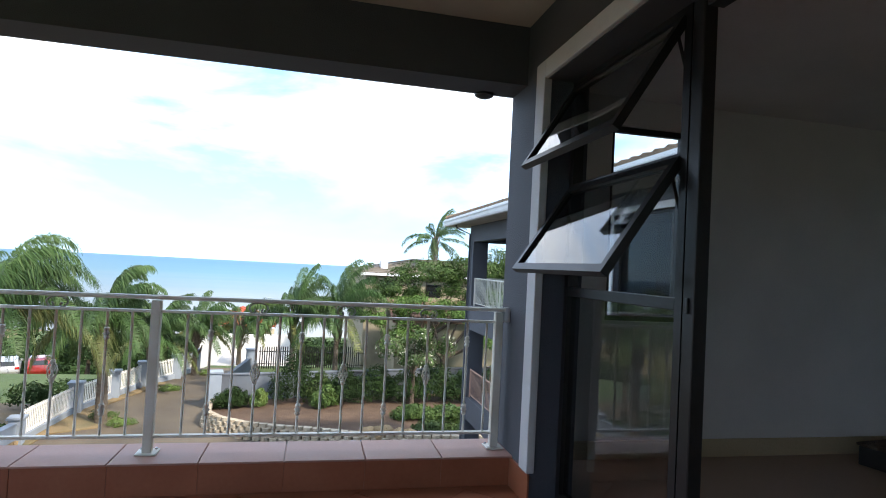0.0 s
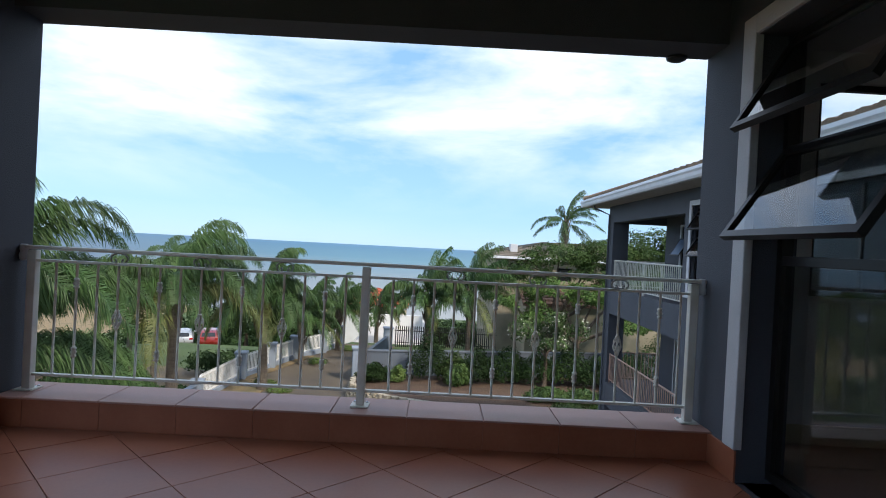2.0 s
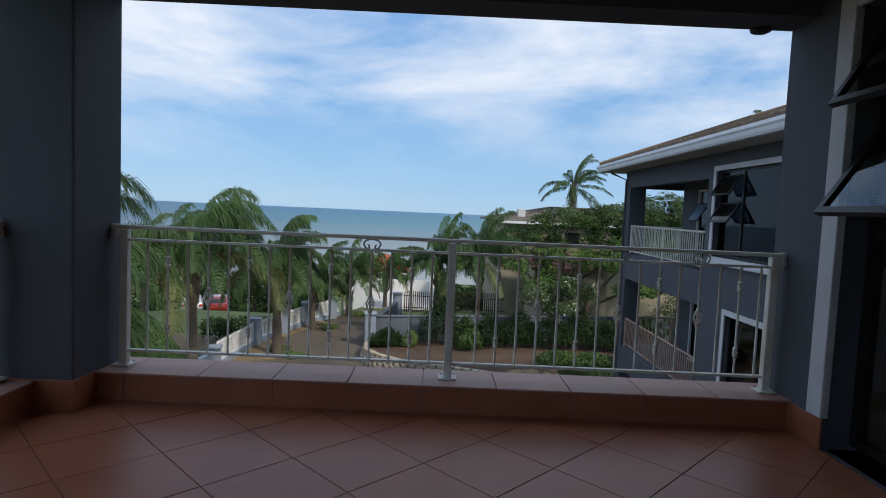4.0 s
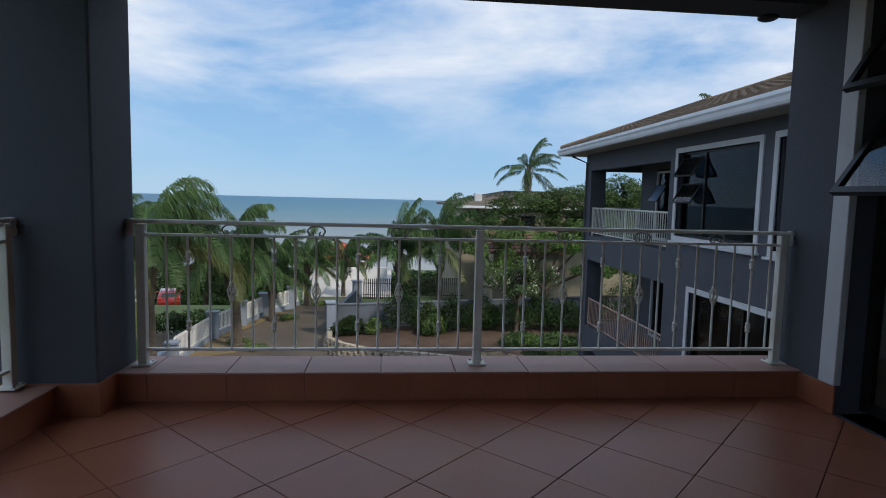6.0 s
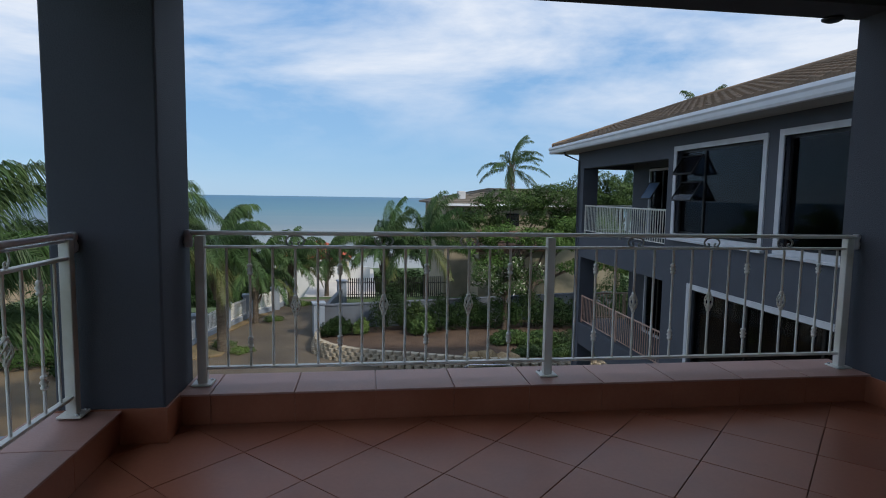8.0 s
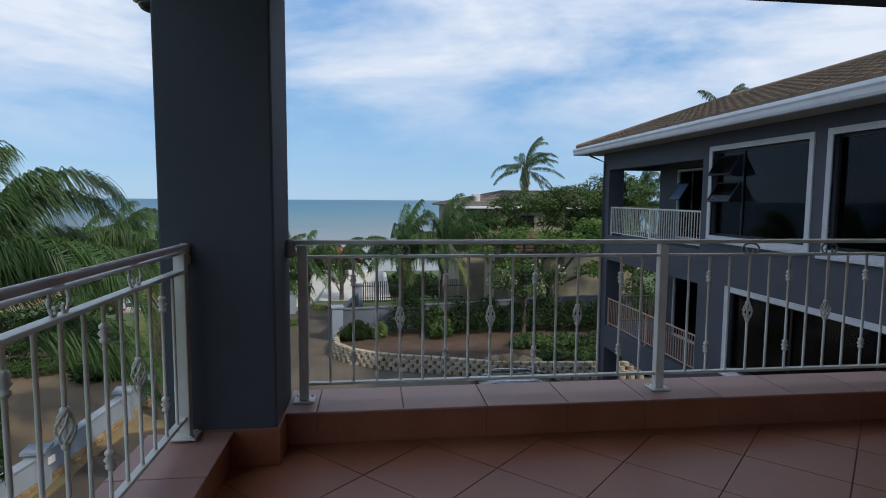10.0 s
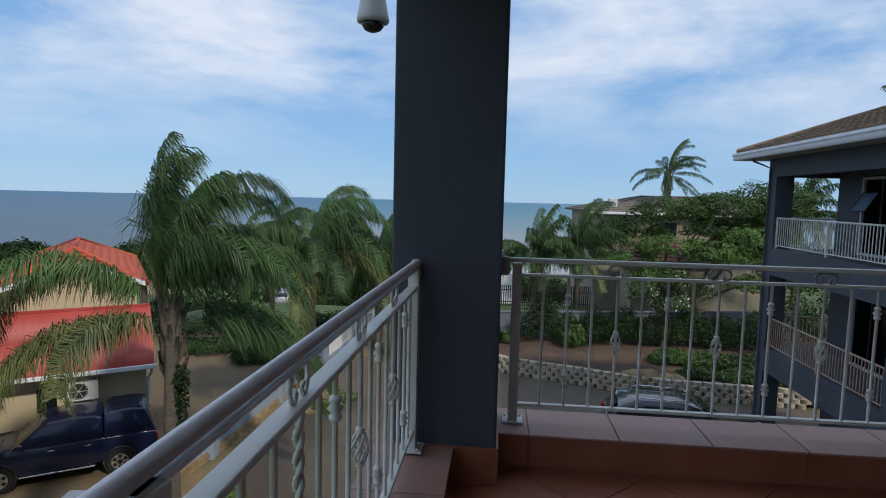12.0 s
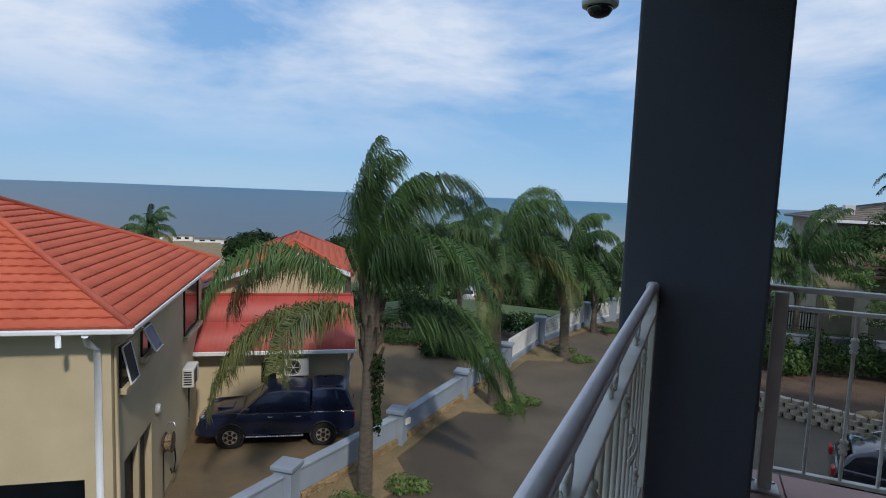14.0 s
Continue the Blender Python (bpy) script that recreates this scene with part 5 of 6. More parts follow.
# fronds of the near palm: turn from the lee side, rise, length, droop, gust
NEAR_CROWN = [(176, 78, 4.2, 1.45, 0.7), (-165, 77, 3.9, 1.4, 0.8), (158, 80, 4.0, 1.3, 0.75), (-176, 82, 3.4, 1.0, 0.35), (-40, 86, 3.6, 1.8, 0.15),
              (5, 85, 5.1, 2.75, 0.26), (20, 82, 4.8, 2.7, 0.26), (48, 70, 4.5, 2.4, 0.35), (-48, 70, 4.2, 2.4, 0.45),
              (12, 62, 4.5, 2.1, 0.5), (-35, 58, 4.0, 2.0, 0.6), (75, 64, 4.0, 2.2, 0.6), (-80, 74, 3.6, 2.2, 0.7), (110, 66, 3.8, 2.2, 0.7),
              (6, 20, 4.9, 2.0, 0.6), (16, 25, 4.6, 1.9, 0.55), (-12, 15, 4.9, 1.9, 0.6), (28, 12, 4.7, 1.9, 0.55), (-4, 4, 4.6, 1.7, 0.5), (-172, 50, 5.0, 2.1, 0.66), (172, 45, 4.6, 2.1, 0.66), (-178, 10, 5.1, 1.34, 0.96), (172, 14, 4.8, 1.35, 0.92), (-150, 30, 3.4, 1.8, 0.8)]


def palm(label, x, y, z, crown, r, n, seed, leaflets=46, wind=(0.55, 0.15, 0.05), lean=(0, 0), trunk_r=0.15, name="palm_tree", shaft=0.5, width=0.034, leaf=0.55, dead=3, low=82, droop=(1.2, 1.9), heads=None):
    rng = random.Random(seed)
    t = thing(name, label, "palm tree", (x, y, z, 0))
    h = crown - z
    bm = bmesh.new()
    rings = 44
    pts, rs = [], []
    for i in range(rings + 1):
        u = i / rings
        pts.append((lean[0] * u * u, lean[1] * u * u, -0.3 + (h + 0.3) * u))
        rs.append(trunk_r * (1.2 - 0.4 * min(1, u * 1.4)) * (1.0 + 0.06 * (i % 2)) * (1.5 if i == 0 else 1.0))
    part("trunk", tube(bm, pts, rs, 12), M["trunk"], t)
    for i in range(22):
        a, rise = i * 2.4, rng.uniform(0.55, 1.0)
        b0 = Vector((lean[0], lean[1], h - 2.0 + 0.085 * i))
        reach = rng.uniform(0.24, 0.42)
        e = b0 + Vector((math.cos(a) * reach, math.sin(a) * reach, rise))
        part("leaf_base", tube(bmesh.new(), [b0, b0.lerp(e, 0.5) + Vector((math.cos(a) * 0.05, math.sin(a) * 0.05, -0.06)), e], [trunk_r * 0.8, trunk_r * 0.5, 0.03], 7), M["trunk"], t)
    specs = []
    if heads:
        for turn, rise, length, dr, gust in heads:
            specs.append((LEE + math.radians(turn), math.radians(rise), length, dr, (gust * math.cos(LEE), gust * math.sin(LEE), 0.0), 0.3 if rise < 45 else 0.0))
    else:
        for i in range(n):
            u = i / max(1, n - 1)
            az = i * 2.39996 + rng.uniform(-0.25, 0.25)
            if u < 0.22:
                az = math.atan2(wind[1], wind[0]) + rng.uniform(-1.3, 1.3)
            specs.append((az, math.radians(80 - low * u ** 0.9 + rng.uniform(-8, 8)), r * rng.uniform(0.85, 1.12), rng.uniform(*droop), [c * rng.uniform(0.7, 1.3) for c in wind], 0.25 * u))
    for i, (az, lift, length, dr, gust, sink) in enumerate(specs):
        vs, fs = frond((lean[0], lean[1], h - 0.1 - sink), az, lift, length, dr, gust, rng, leaflets, width, leaf)
        me = bpy.data.meshes.new("frond")
        me.from_pydata(vs, [], fs)
        me.materials.append(M["leafdry"] if i >= len(specs) - dead else M["leaf"])
        f = new("frond", me)
        f.parent = t
    if heads:
        part("spathe", tube(bmesh.new(), [(lean[0], lean[1], h - 0.1), (lean[0] - 0.22, lean[1] - 0.1, h + 0.6), (lean[0] - 0.5, lean[1] - 0.25, h + 1.35)], [0.07, 0.06, 0.01], 7), M["straw"], t, "dry pale brown sheath")
        for i in range(5):
            a = rng.uniform(0, math.tau)
            q = Vector((lean[0] + 0.22 * math.cos(a), lean[1] + 0.22 * math.sin(a), h - 0.5))
            part("fruit_stalk", tube(bmesh.new(), [q, q + Vector((0.14 * math.cos(a), 0.14 * math.sin(a), -0.15)), q + Vector((0.2 * math.cos(a), 0.2 * math.sin(a), -0.75))], [0.02, 0.018, 0.008], 6), M["straw"], t)
    return t


def leaf_cloud(name, label, category, at, lobes, leaves, size, material, seed, trunk=None, flowers=0, gap=0.0):
    """A shrub or tree crown: leaves strewn through the outer shell of several uneven lobes, on branching limbs."""
    rng = random.Random(seed)
    t = thing(name, label, category, (*at, 0))
    if trunk:
        th, tr = trunk
        bm = bmesh.new()
        tube(bm, [(0, 0, -0.2), (0.05, 0.02, th * 0.5), (0, 0.05, th)], [tr * 1.4, tr, tr * 0.8], 9)
        part("trunk", bm, M["bark"], t)
        for cx, cy, cz, *_ in lobes:
            bm = tube(bmesh.new(), [(0, 0.03, th * 0.8), (cx * 0.4, cy * 0.4, th * 0.75 + (cz - th * 0.75) * 0.55), (cx * 0.85, cy * 0.85, cz)], [tr * 0.6, tr * 0.35, tr * 0.1], 7)
            part("limb", bm, M["bark"], t)
    vs, fs, fv, ff = [], [], [], []
    total = sum(l[3] * l[4] for l in lobes)
    for cx, cy, cz, rx, rz in lobes:
        for _ in range(int(leaves * rx * rz / total)):
            a, b = rng.uniform(0, math.tau), math.asin(rng.uniform(-0.75, 1))
            d = Vector((math.cos(a) * math.cos(b), math.sin(a) * math.cos(b), math.sin(b)))
            k = 0.55 + 0.5 * rng.random() ** 0.6
            k *= 0.82 + 0.36 * noise.noise(d * 2.3 + Vector((cx * 3, cy * 3, cz * 3 + seed)))
            q = Vector((cx + d.x * rx * k, cy + d.y * rx * k, cz + d.z * rz * k))
            if gap and noise.noise(q * 1.15 + Vector((seed, seed, 0))) < gap - 0.12:
                continue
            fl = rng.random() < flowers and k > 0.7
            sz = size * rng.uniform(0.6, 1.35) * (0.8 if fl else 1)
            n1 = (d + Vector((rng.uniform(-1, 1), rng.uniform(-1, 1), rng.uniform(-0.4, 1)))).normalized()
            u = n1.cross(Vector((rng.uniform(-1, 1), rng.uniform(-1, 1), rng.uniform(-1, 1)))).normalized()
            w = n1.cross(u)
            V, F = (fv, ff) if fl else (vs, fs)
            j = len(V)
            V += [q - u * sz, q + w * sz * 0.42 + n1 * sz * 0.15, q + u * sz, q - w * sz * 0.42 + n1 * sz * 0.15]
            F += [(j, j + 1, j + 2), (j, j + 2, j + 3)]
    for V, F, m, nm in ((vs, fs, material, "crown" if trunk else "foliage"), (fv, ff, M["flower"], "blossom")):
        if F:
            me = bpy.data.meshes.new(nm)
            me.from_pydata(V, [], F)
            me.materials.append(m)
            o = new(nm, me)
            o.parent = t
    return t


def boulder(r, seed):
    """A rounded uneven garden stone, partly sunk in the soil."""
    bm = bmesh.new()
    bmesh.ops.create_icosphere(bm, subdivisions=3, radius=r)
    for v in bm.verts:
        k = 1 + 0.35 * noise.noise(v.co.normalized() * 1.6 + Vector((seed, 0, 0)))
        v.co = Vector((v.co.x * 1.25 * k, v.co.y * 0.9 * k, v.co.z * 0.75 * k + r * 0.3))
    for f in bm.faces:
        f.smooth = True
    return tagged(part("boulder", bm, M["stone"]), "pale sandstone boulder lying at the edge of the bed", "boulder", "bed boulders")


def build_planting():
    # palms along the boundary wall, the nearest bent by the wind
    palm("tall wind-bent queen palm growing beside the boundary wall", -10.3, 12.5, GROUND, -1.35, 4.5, 26, 3, 230, lean=(-0.2, 0.4), trunk_r=0.165, leaf=0.95, width=0.023, dead=4, heads=NEAR_CROWN)
    palm("queen palm with a full drooping crown by the wall", -9.5, 20.0, GROUND, -0.65, 3.5, 24, 7, 180, (0.16, 0.09, 0.0), (-0.2, 0.3), 0.2, leaf=0.85, width=0.024, dead=3, low=62, droop=(1.7, 2.4))
    palm("queen palm with a full drooping crown by the wall", -8.6, 27.6, GROUND, -1.75, 3.2, 26, 11, 150, (0.16, 0.09, 0.0), (-0.2, 0.0), 0.22, leaf=0.8, width=0.03, low=62, droop=(1.7, 2.4))
    palm("smaller queen palm further down the driveway", -8.2, 33.6, GROUND, -3.1, 2.9, 22, 13, 100, (0.14, 0.10, 0.0), leaf=0.6, width=0.036, low=72, droop=(1.3, 2.1))
    palm("smaller queen palm further down the driveway", -6.9, 38.5, GROUND, -3.1, 2.8, 22, 17, 100, (0.14, 0.10, 0.0), leaf=0.6, width=0.036, low=72, droop=(1.3, 2.1))
    palm("smaller queen palm further down the driveway", -4.9, 44.0, GROUND - 0.3, -3.4, 2.7, 20, 19, 100, (0.14, 0.10, 0.0), leaf=0.6, width=0.036, low=72, droop=(1.3, 2.1))
    palm("queen palm in the garden behind the shrubs", -0.9, 33.2, GROUND, -1.6, 2.9, 24, 23, 110, (0.12, 0.05, 0.0), leaf=0.7, width=0.032, low=76, droop=(0.9, 1.6))
    palm("queen palm in the garden behind the shrubs", 1.5, 33.0, GROUND, -1.3, 3.3, 24, 29, 110, (0.18, 0.05, 0.0), leaf=0.75, width=0.032, low=76, droop=(0.9, 1.6))
    palm("queen palm on the lawn beyond the wall", -15.0, 30.0, LOT, -1.3, 3.3, 24, 31, 100, (0.16, 0.10, 0.0), leaf=0.7, width=0.034, low=72, droop=(1.3, 2.1))
    palm("queen palm on the lawn beyond the wall", -19.5, 36.0, LOT, -2.2, 3.2, 22, 37, 90, (0.16, 0.10, 0.0), leaf=0.7, width=0.04, low=72, droop=(1.3, 2.1))
    palm("tall coconut palm standing above the far gardens", 8.9, 44.0, -5.5, 3.7, 3.1, 22, 41, 80, (0.75, 0.1, 0.22), (0.3, 0), 0.14, "coconut_palm", leaf=0.45, width=0.032, dead=0, low=100, droop=(0.9, 1.6))
    palm("tall palm whose head shows above the wing roof", 18.9, 34.1, GROUND, 6.8, 2.2, 15, 53, 60, (0.4, 0, 0.1), (0.2, 0), 0.14, "coconut_palm", leaf=0.55, width=0.04, dead=0, low=100, droop=(0.9, 1.6))
    palm("palm seen behind the balcony of the wing", 15.5, 38.0, GROUND, 0.9, 3.6, 24, 43, 90, (0.08, 0.00, 0.0), leaf=0.7, width=0.04, low=72, droop=(1.3, 2.1))
    palm("far palm beyond the red roofs", -50.0, 38.5, -9, -3.0, 3.0, 18, 47, 60, (0.08, 0.00, 0.0), width=0.06, leaf=0.7, low=72, droop=(1.3, 2.1))
    # trees and shrubs of the garden bed
    leaf_cloud("tree", "broad dark green tree spreading over the garden wall", "tree", (7.4, 31.6, GROUND), [(-3.2, 0.2, 4.6, 1.7, 0.6), (-1.2, 0.6, 5.3, 2.2, 0.7), (1.2, 0.3, 4.9, 2.2, 0.8), (3.2, 0.4, 5.4, 2.4, 1.3), (-2.2, -0.6, 3.8, 1.4, 0.5), (4.6, 0, 3.9, 1.9, 1.3), (2.6, -0.6, 3.5, 1.5, 0.6)], 26000, 0.085, M["bushlight"], 5, (3.0, 0.2), 0.0, 0.001)
    leaf_cloud("tree", "green leafy tree top beside the wing", "tree", (6.6, 34.5, GROUND), [(-1.6, 0, 6.0, 2.0, 0.8), (0.3, 0, 7.1, 2.6, 0.9), (3.2, 0, 7.4, 2.8, 1.1), (6.0, 0, 7.7, 2.6, 1.5), (2.4, -0.5, 6.2, 2.0, 0.7), (5, -0.5, 5.6, 2.6, 1.6)], 34000, 0.09, M["bushlight"], 6, (3.6, 0.2), 0.0, -0.04)
    leaf_cloud("flowering_shrub", "tall shrub covered with clusters of white blossom", "shrub", (5.3, 29.3, GROUND + 0.4), [(-1.1, 0, 2.9, 1.0, 0.8), (0.1, 0.1, 3.4, 1.1, 0.9), (1.2, 0, 3.0, 1.1, 0.9), (0.2, -0.2, 2.4, 1.3, 0.7)], 5000, 0.085, M["bushmid"], 15, (2.0, 0.1), 0.17, 0.02)
    rng = random.Random(8)
    beds = ((-3.4, 28.6, 0.8, 0.8, "bush"), (-2.2, 28.8, 0.4, 0.7, "bushbright"), (-0.7, 29.4, 1.1, 2.0, "bush"), (0.6, 29.8, 0.9, 1.2, "bushmid"), (1.8, 29.2, 1.1, 1.5, "bush"), (0.9, 28.6, 0.7, 0.9, "bushmid"),
            (3.4, 29.8, 1.3, 1.5, "bush"), (5.0, 29.9, 1.4, 1.35, "bush"), (6.6, 29.9, 1.4, 1.6, "bush"), (8.1, 29.8, 1.4, 1.3, "bush"), (9.6, 29.6, 1.5, 1.5, "bush"), (11.3, 29.6, 1.7, 2.4, "bush"), (13.0, 29.4, 1.8, 2.6, "bush"), (11.6, 25.6, 1.5, 1.3, "bush"),
            (4.9, 26.6, 1.0, 0.55, "bushmid"), (6.4, 26.2, 1.2, 0.6, "bushmid"), (8.0, 26.0, 1.3, 0.6, "bushmid"), (5.4, 24.4, 0.9, 0.4, "bushmid"), (7.2, 24.3, 1.1, 0.45, "bushmid"), (9.0, 24.3, 1.2, 0.5, "bushmid"))
    for i, (x, y, w, h, m) in enumerate(beds):
        label = "dense dark green shrub growing before the garden wall" if m == "bush" else "low grey-green shrub planted in the garden bed"
        leaf_cloud("shrub", label, "shrub", (x, y, GROUND + 0.4), [(0, 0, h * 0.6, w * 0.8, h * 0.7), (w * 0.5, 0.2, h * 0.5, w * 0.6, h * 0.6), (-w * 0.5, -0.1, h * 0.45, w * 0.6, h * 0.55), (0.1, -0.2, h * 1.0, w * 0.45, h * 0.4)], 3000, 0.07, M[m], 20 + i)
    # pale boulders at the edge of the bed
    for i, (x, y, r) in enumerate(((2.6, 23.75, 0.38), (3.2, 23.7, 0.45), (3.9, 23.6, 0.36), (4.4, 23.75, 0.28))):
        b = boulder(r, 60 + i)
        b.matrix_basis = pose(x, y, GROUND + 0.42, 0, 0, 40 * i)
    for i, (x, y) in enumerate(((-9.6, 13.2), (-10.4, 11.8), (-8.9, 19.6), (-8.6, 20.6), (-7.8, 27.2), (-8.9, 28.4), (-7.4, 34.0), (-6.2, 38.6))):
        leaf_cloud("groundcover", "low yellow-green plants at the foot of a palm", "plant", (x, y, GROUND + 0.02), [(0, 0, 0.14, 0.5, 0.26), (0.4, 0.2, 0.1, 0.35, 0.2)], 1100, 0.042, M["bushbright"], 50 + i)
    for i, (x, y, w, h) in enumerate(((-14.0, 27.4, 1.7, 0.55), (-17.5, 28.5, 2.2, 0.6), (-12.5, 33.5, 2.0, 1.2), (-21, 31, 2.6, 1.0))):
        leaf_cloud("hedge", "clipped dark green hedge beside the neighbouring yard", "hedge", (x, y, LOT), [(0, 0, h * 0.6, w * 0.7, h * 0.6), (w * 0.6, 0.4, h * 0.6, w * 0.6, h * 0.6), (-w * 0.6, -0.4, h * 0.6, w * 0.6, h * 0.6)], 2600, 0.10, M["bush"], 70 + i)
    # climbing plant on the near palm's trunk
    leaf_cloud("climber", "dark climbing plant hanging from the palm's trunk", "plant", (-10.2, 12.72, GROUND + 2.2), [(0, 0, 0.2, 0.2, 0.7), (0.02, 0, 0.9, 0.22, 0.6), (0.06, 0, -0.3, 0.14, 0.5)], 700, 0.065, M["bush"], 90)
    for i, (x, y, w, top) in enumerate(((-36.8, 38.0, 2.6, -2.1), (-27.6, 38.0, 2.3, -1.8))):
        h = top - LOT
        leaf_cloud("tree", "dense dark green tree behind the neighbouring roofs", "tree", (x, y, LOT), [(0, 0, h * 0.66, w * 0.8, h * 0.36), (w * 0.55, 0.3, h * 0.6, w * 0.6, h * 0.32), (-w * 0.55, -0.3, h * 0.58, w * 0.6, h * 0.32)], 9000, 0.13, M["bush"], 170 + i, (h * 0.45, 0.2))
    # woods between the houses and the sea
    for i in range(46):
        x, y = rng.uniform(-95, 70), rng.uniform(52, 120)
        z = ground_z(x, y)
        w = rng.uniform(3.5, 6.5)
        leaf_cloud("tree", "dark rounded coastal tree in the distance", "tree", (x, y, z), [(0, 0, w * 0.55, w * 0.8, w * 0.45), (w * 0.6, 0.5, w * 0.5, w * 0.6, w * 0.4), (-w * 0.6, -0.5, w * 0.5, w * 0.65, w * 0.4)], 2200, 0.26, M["bush"], 100 + i, (w * 0.4, 0.18))


build_planting()


# ---- far houses ----
def simple_house(label, at, w, l, h, walls, roof, pitch=0.4):
    k = thing("house", label, "house", at)
    part("wall", box(0, w, 0, l, -3, h), walls, k)
    hip_roof(k, -0.5, w + 0.5, -0.5, l + 0.5, h, pitch, roof, 0.9, 0.7)
    part("fascia", frame_ring("y", -0.53, -0.5, -0.5, w + 0.5, h - 0.18, h, 0.18, "t"), M["gutter"], k)
    n = max(2, int(w / 3))
    for i in range(n):
        a = w * (i + 0.3) / n
        window_unit(k, "y", 0.0, a, a + 1.1, h - 1.9, h - 0.7, -1)
    return k


def build_far():
    k = simple_house("cream villa with a brown tiled roof behind the trees", (3.7, 41.5, -6.0, 3), 14, 9, 6.7, M["beigewall"], M["greyroof"], 0.22)
    part("chimney", box(1.2, 1.75, 0.9, 1.5, 6.7, 7.6, 0.03), M["trim"], k)
    simple_house("small plastered house with a red roof further down the road", (-10.6, 62.0, -10.5, 0), 6.6, 8, 4.8, M["cream"], M["redroof"])
    ext = thing("house_extension", "low villa wing with a rusty brown tiled roof among the trees", "house", (5.2, 37.0, GROUND, 4))
    part("wall", box(0.3, 5.2, 0.4, 3.0, 0, 4.0), M["beigewall"], ext)
    bm = bmesh.new()
    tiled_slope(bm, (0, 0, 3.9), (5.5, 0, 3.9), (5.5, 2.4, 5.1), (0, 2.4, 5.1), 0.3, 0.4)
    part("roof", prism(bmesh.new(), [(0.02, 3.8), (2.4, 5.0), (2.4, 5.08), (0.02, 3.88)], 0.01, 5.49, "x"), M["rustroof"], ext)
    part("tile_layer", bm, M["rustroof"], ext)
    part("ridge_wall", box(0, 5.5, 2.4, 2.6, 3.9, 5.35), M["beigewall"], ext)
    sheet("beach", [(-460, 150), (-90, 150), (-90, 226), (-460, 226)], -27.35, M["sand"], "pale sandy strip along the shore", "beach")
    for x, y, w, l, h in ((-238, 204, 9, 7, 2.4), (-226, 206, 12, 7, 1.6), (-211, 208, 7, 6, 2.0), (-252, 202, 6, 5, 1.5), (-196, 209, 5, 5, 1.4)):
        b = thing("shore_house", "low white house with a flat roof by the shore", "house", (x, y, -27.35, 40))
        part("wall", box(0, w, 0, l, 0, h), M["whitewall"], b)
        part("roof", box(-0.3, w + 0.3, -0.3, l + 0.3, h, h + 0.25, 0.05), M["greyroof"], b)
        for i in range(2):
            part("window", box(w * (0.2 + 0.4 * i), w * (0.4 + 0.4 * i), -0.03, 0.02, h * 0.4, h * 0.8), M["carglass"], b)
    structure("road_far", box(-6.6, -1.2, 41.2, 60, -9.5, -6.5), M["palegravel"], "pale sunlit road beyond the gate", "road")
    f = thing("palisade_fence", "dark steel palisade fence along the garden lawn", "fence")
    for i in range(48):
        part("pale", box(-0.035, 0.035, -0.02, 0.02, 0, 1.5), M["bronze"], f).matrix_basis = pose(-3.2 + 0.15 * i, 41.0 + 0.02 * i, GROUND)
    for z in (0.3, 1.15):
        part("fence_rail", box(-3.3, 4.0, 41.02, 41.06, GROUND + z, GROUND + z + 0.05), M["bronze"], f)
    structure("villa_wall", box(-9.0, -1.6, 52.0, 52.3, -10.0, -5.3), M["whitewall"], "white garden wall at the end of the road", "wall")


build_far()


# ---- fittings on the veranda ----
def dome_camera(label, x, y, z, r):
    c = thing("security_camera", label, "security camera", (x, y, z, 0))
    part("housing", lathe(bmesh.new(), [(r * 0.55, r * 3.4), (r * 0.72, r * 1.9), (r * 0.98, r * 0.5), (r * 1.04, r * 0.2), (r * 1.0, 0.0), (r * 0.8, -0.004)], 0, 0, 24), M["plastic"], c)
    part("dome", lathe(bmesh.new(), [(r * 0.74, 0.0), (r * 0.70, -r * 0.25), (r * 0.52, -r * 0.48), (r * 0.25, -r * 0.60), (0.004, -r * 0.63)], 0, 0, 20), M["carglass"], c, "smoked dome")
    part("arm", tube(bmesh.new(), [(0, 0, r * 3.3), (0, 0, r * 5.2), (0.16, -0.2, r * 5.6), (0.31, -0.4, r * 5.6)], 0.022, 8), M["plastic"], c)
    return c


dome_camera("off-white dome security camera on an arm beside the column", -3.785, 3.955, 2.43, 0.095)
lamp = thing("soffit_lamp", "small dark round lamp under the front beam", "lamp", (1.03, 3.56, 2.475, 0))
part("body", lathe(bmesh.new(), [(0.065, 0.0), (0.06, -0.012), (0.04, -0.022), (0.01, -0.025)], 0, 0, 16), M["black"], lamp)
crate = thing("box", "dark low box on the floor of the room", "box", (4.35, 3.3, 0.02, 8))
part("carton", box(-0.3, 0.3, -0.2, 0.2, 0, 0.14, 0.01), M["black"], crate)
part("lid", box(-0.31, 0.31, -0.21, 0.21, 0.142, 0.165, 0.006), M["bark"], crate)


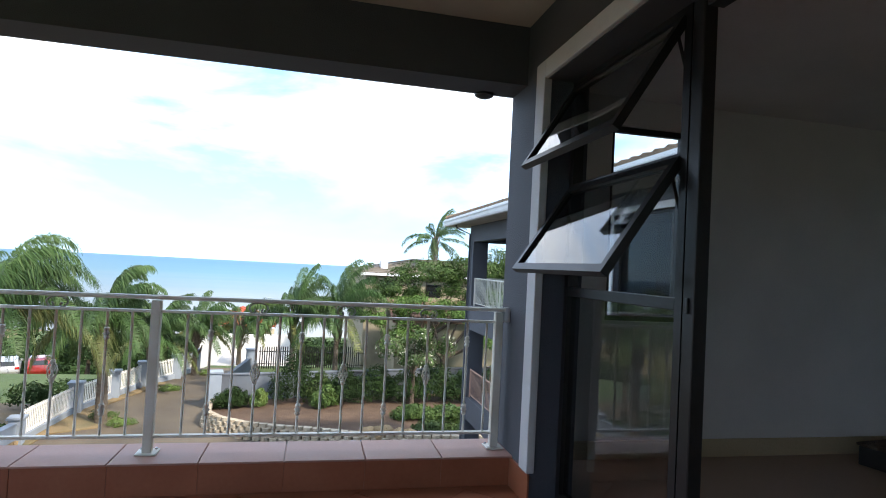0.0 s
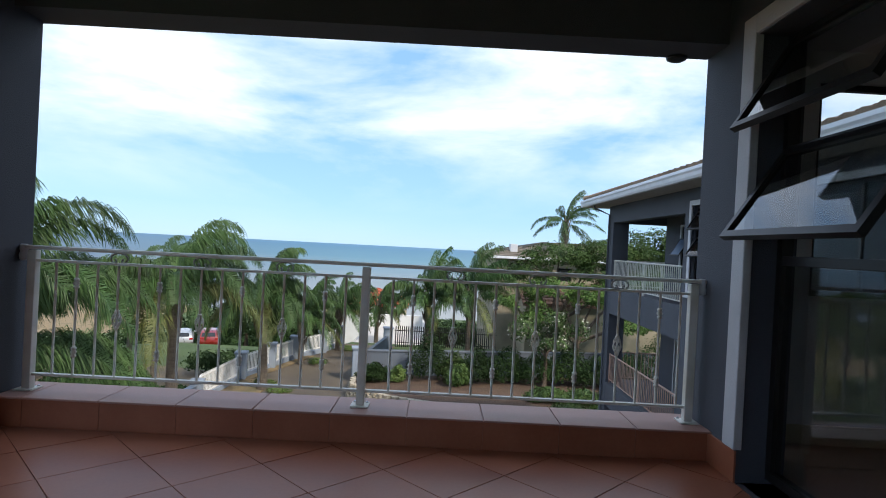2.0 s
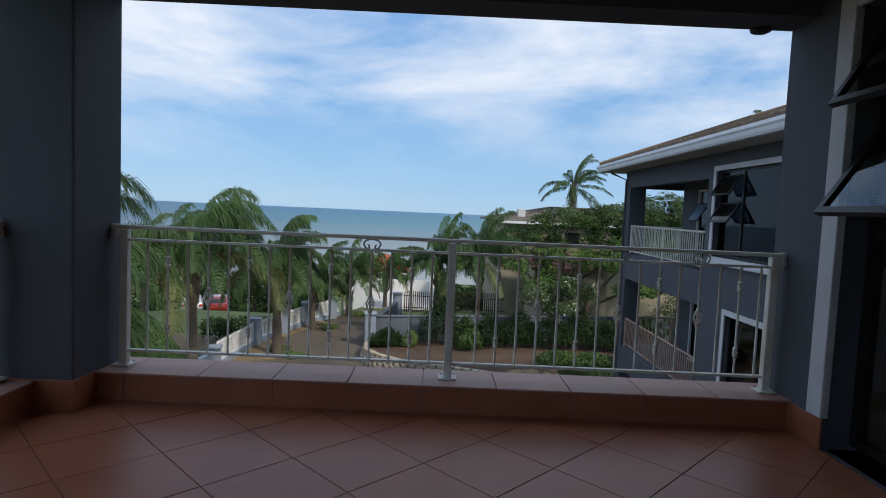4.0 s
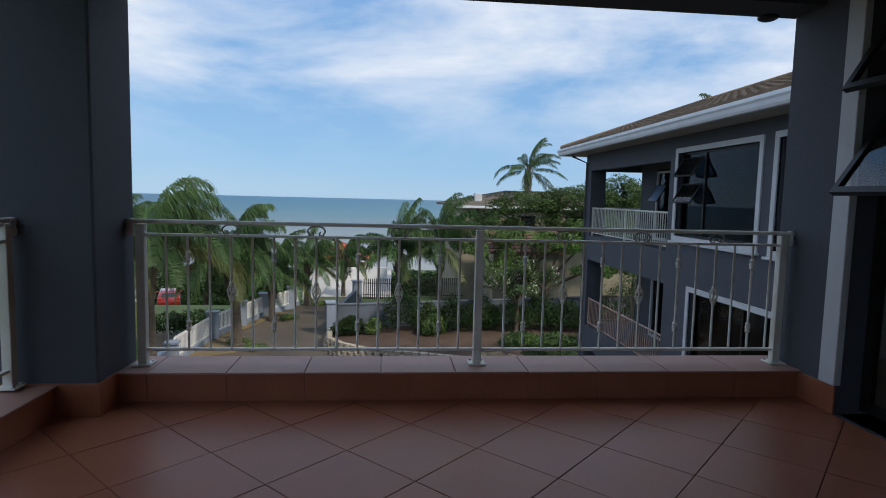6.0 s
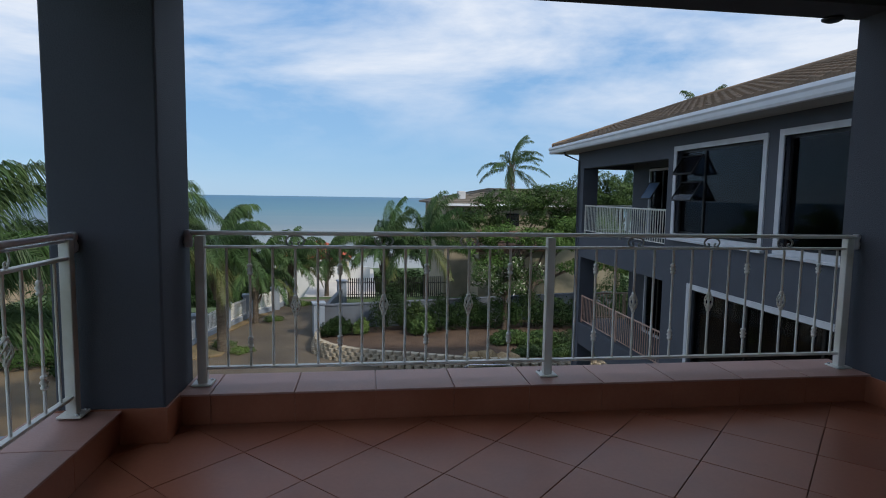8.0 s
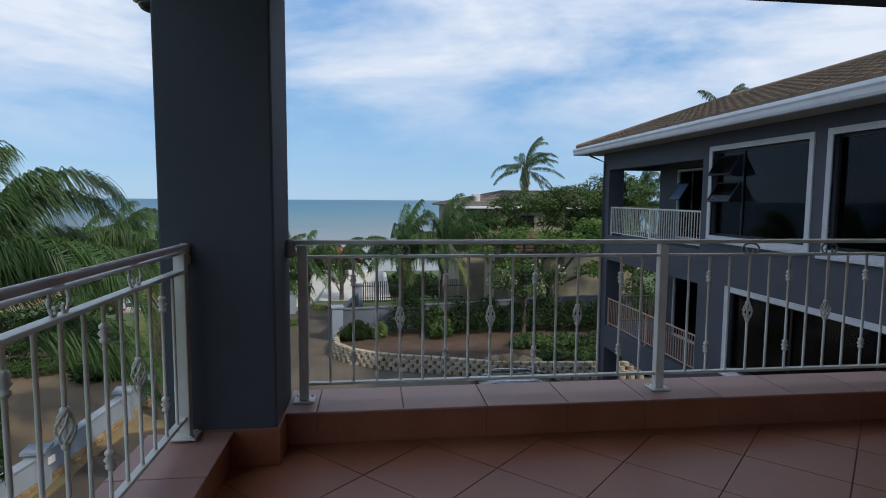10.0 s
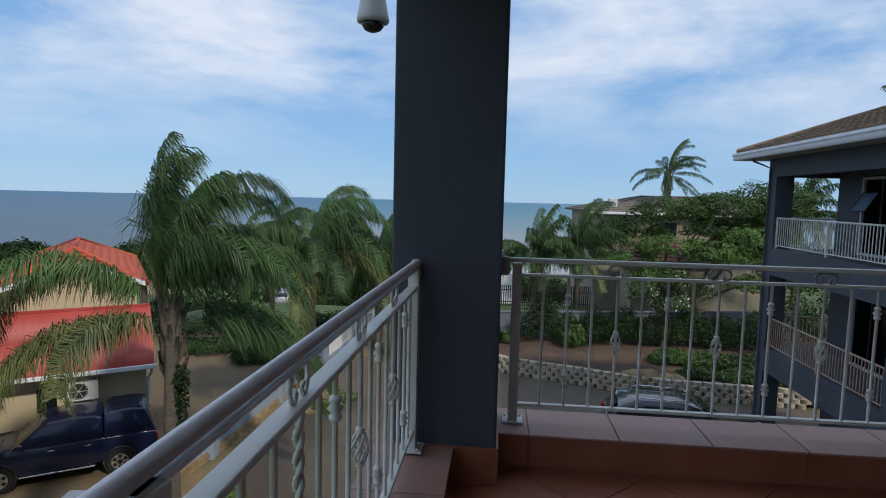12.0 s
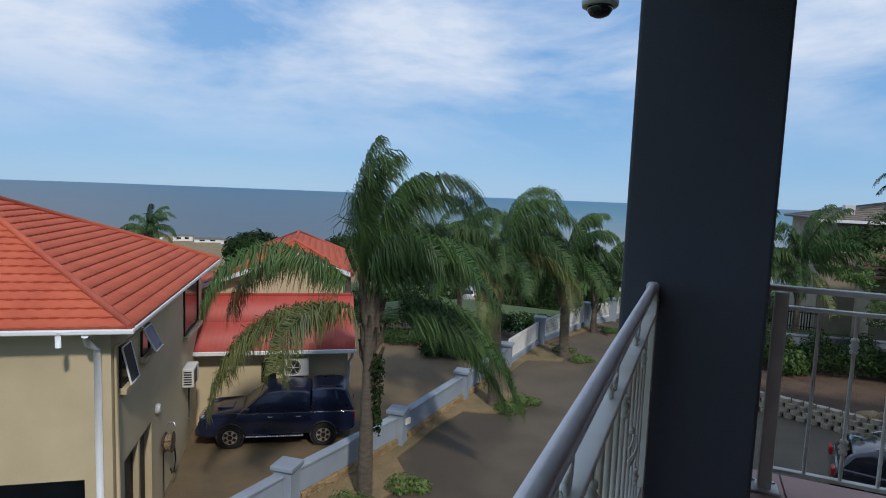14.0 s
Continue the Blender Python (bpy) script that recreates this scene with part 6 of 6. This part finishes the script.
# ---- tiles: floor, low walls, wing roof ----
def build_tiles():
    side, joint = 0.45, 0.0045
    half = (side - joint) / 2
    me = mesh_of("tile", box(-half, half, -half, half, -0.008, 0.0, 0.0015), M["tile"])
    floor = bpy.data.objects["floor"]
    diag = side * math.sqrt(2)
    rng = random.Random(1)
    lim = ((Vector((0, -4.19, 0)), Vector((0, -1, 0))), (Vector((1.232, 0, 0)), Vector((1, 0, 0))), (Vector((-3.184, 0, 0)), Vector((-1, 0, 0))), (Vector((0, 3.281, 0)), Vector((0, 1, 0))))
    for i in range(-14, 14):
        for j in range(-16, 16):
            x, y = -1.6 + (i + j) * diag / 2, 2.6 + diag / 2 + (i - j) * diag / 2
            if not (-3.6 < x < 1.6 and -4.5 < y < 3.6):
                continue
            inside = -2.85 < x < 0.9 and -3.8 < y < 2.95
            if inside:
                ob = new("tile", me)
            else:
                bm = box(-half, half, -half, half, -0.008, 0.0)
                bmesh.ops.transform(bm, matrix=pose(x, y, 0, 0, 0, 45), verts=bm.verts[:])
                for co, no in lim:
                    cut = bmesh.ops.bisect_plane(bm, geom=bm.verts[:] + bm.edges[:] + bm.faces[:], plane_co=co, plane_no=no, clear_outer=True)
                if len(bm.faces) < 3:
                    bm.free()
                    continue
                bmesh.ops.transform(bm, matrix=pose(x, y, 0, 0, 0, 45).inverted(), verts=bm.verts[:])
                ob = new("tile", mesh_of("tile", bm, M["tile"]))
            ob.parent = floor
            ob.matrix_basis = pose(x, y, FLOOR + rng.uniform(-0.0006, 0.0006), 0, 0, 45)
    front = bpy.data.objects["parapet_front"]
    faces = mesh_of("tile", box(0.001, 0.449, -0.008, 0.0, FLOOR + 0.001, 0.184, 0.0015), M["tile"])
    cope = mesh_of("coping_tile", box(0.003, 0.447, -0.19, 0.17, -0.012, 0.0, 0.003), M["coping"])
    xs = [-2.8 + 0.45 * i for i in range(9)]
    for x in xs:
        if x + 0.45 < 1.3:
            for me2, nm, m in ((faces, "tile", pose(x, 3.29, 0)), (cope, "coping_tile", pose(x, 3.45, 0.2))):
                ob = new(nm, me2)
                ob.parent = front
                ob.matrix_basis = m
    for a, b in ((-2.962, -2.803),):
        part("tile", box(a, b, 3.282, 3.29, FLOOR + 0.003, 0.182, 0.0015), M["tile"], front)
        part("coping_tile", box(a, b, 3.26, 3.62, 0.188, 0.2, 0.003), M["coping"], front)
    sp = bpy.data.objects["parapet_side"]
    for i in range(16):
        y = -0.012 - 0.45 * (i + 1)
        ob = part("tile", box(0.17, 0.178, y + 0.001, y + 0.449, FLOOR + 0.001, 0.184, 0.0015), M["tile"], sp)
        ob = part("coping_tile", box(-0.19, 0.195, y + 0.003, y + 0.447, 0.188, 0.2, 0.003), M["coping"], sp)
    col = bpy.data.objects["column"]
    part("skirting_tile", box(-3.485, -2.953, 3.058, 3.07, FLOOR, 0.205, 0.002), M["tile"], col)
    part("skirting_tile", box(-2.965, -2.953, 3.07, 3.29, FLOOR, 0.205, 0.002), M["tile"], col)
    we = bpy.data.objects["wall_east"]
    part("skirting_tile", box(1.223, 1.235, 2.975, 3.285, FLOOR, 0.19, 0.002), M["tile"], we)


build_tiles()


def build_wing_tiles():
    """Courses of tiles on the slope that faces the veranda and on the hipped end."""
    ex, ey, ez, rx, pitch = EAVE
    y0 = 3.0
    run = rx - ex
    top = ez + run * pitch
    for s in (((ex, y0, ez), (ex, ey, ez), (rx, ey - run, top), (rx, y0, top)), ((ex, ey, ez), (2 * rx - ex, ey, ez), (rx, ey - run, top), (rx, ey - run, top))):
        bm = bmesh.new()
        tiled_slope(bm, *s, 0.30, 0.36, 0.075)
        part("tile_layer", bm, M["brownroof"], WING_ROOF)
    part("ridge_cap", tube(bmesh.new(), [(ex, ey, ez + 0.05), (rx, ey - run, top + 0.06)], 0.1, 8), M["brownroof"], WING_ROOF)
    part("ridge_cap", tube(bmesh.new(), [(rx, ey - run, top + 0.06), (rx, y0, top + 0.06)], 0.1, 8), M["brownroof"], WING_ROOF)


build_wing_tiles()
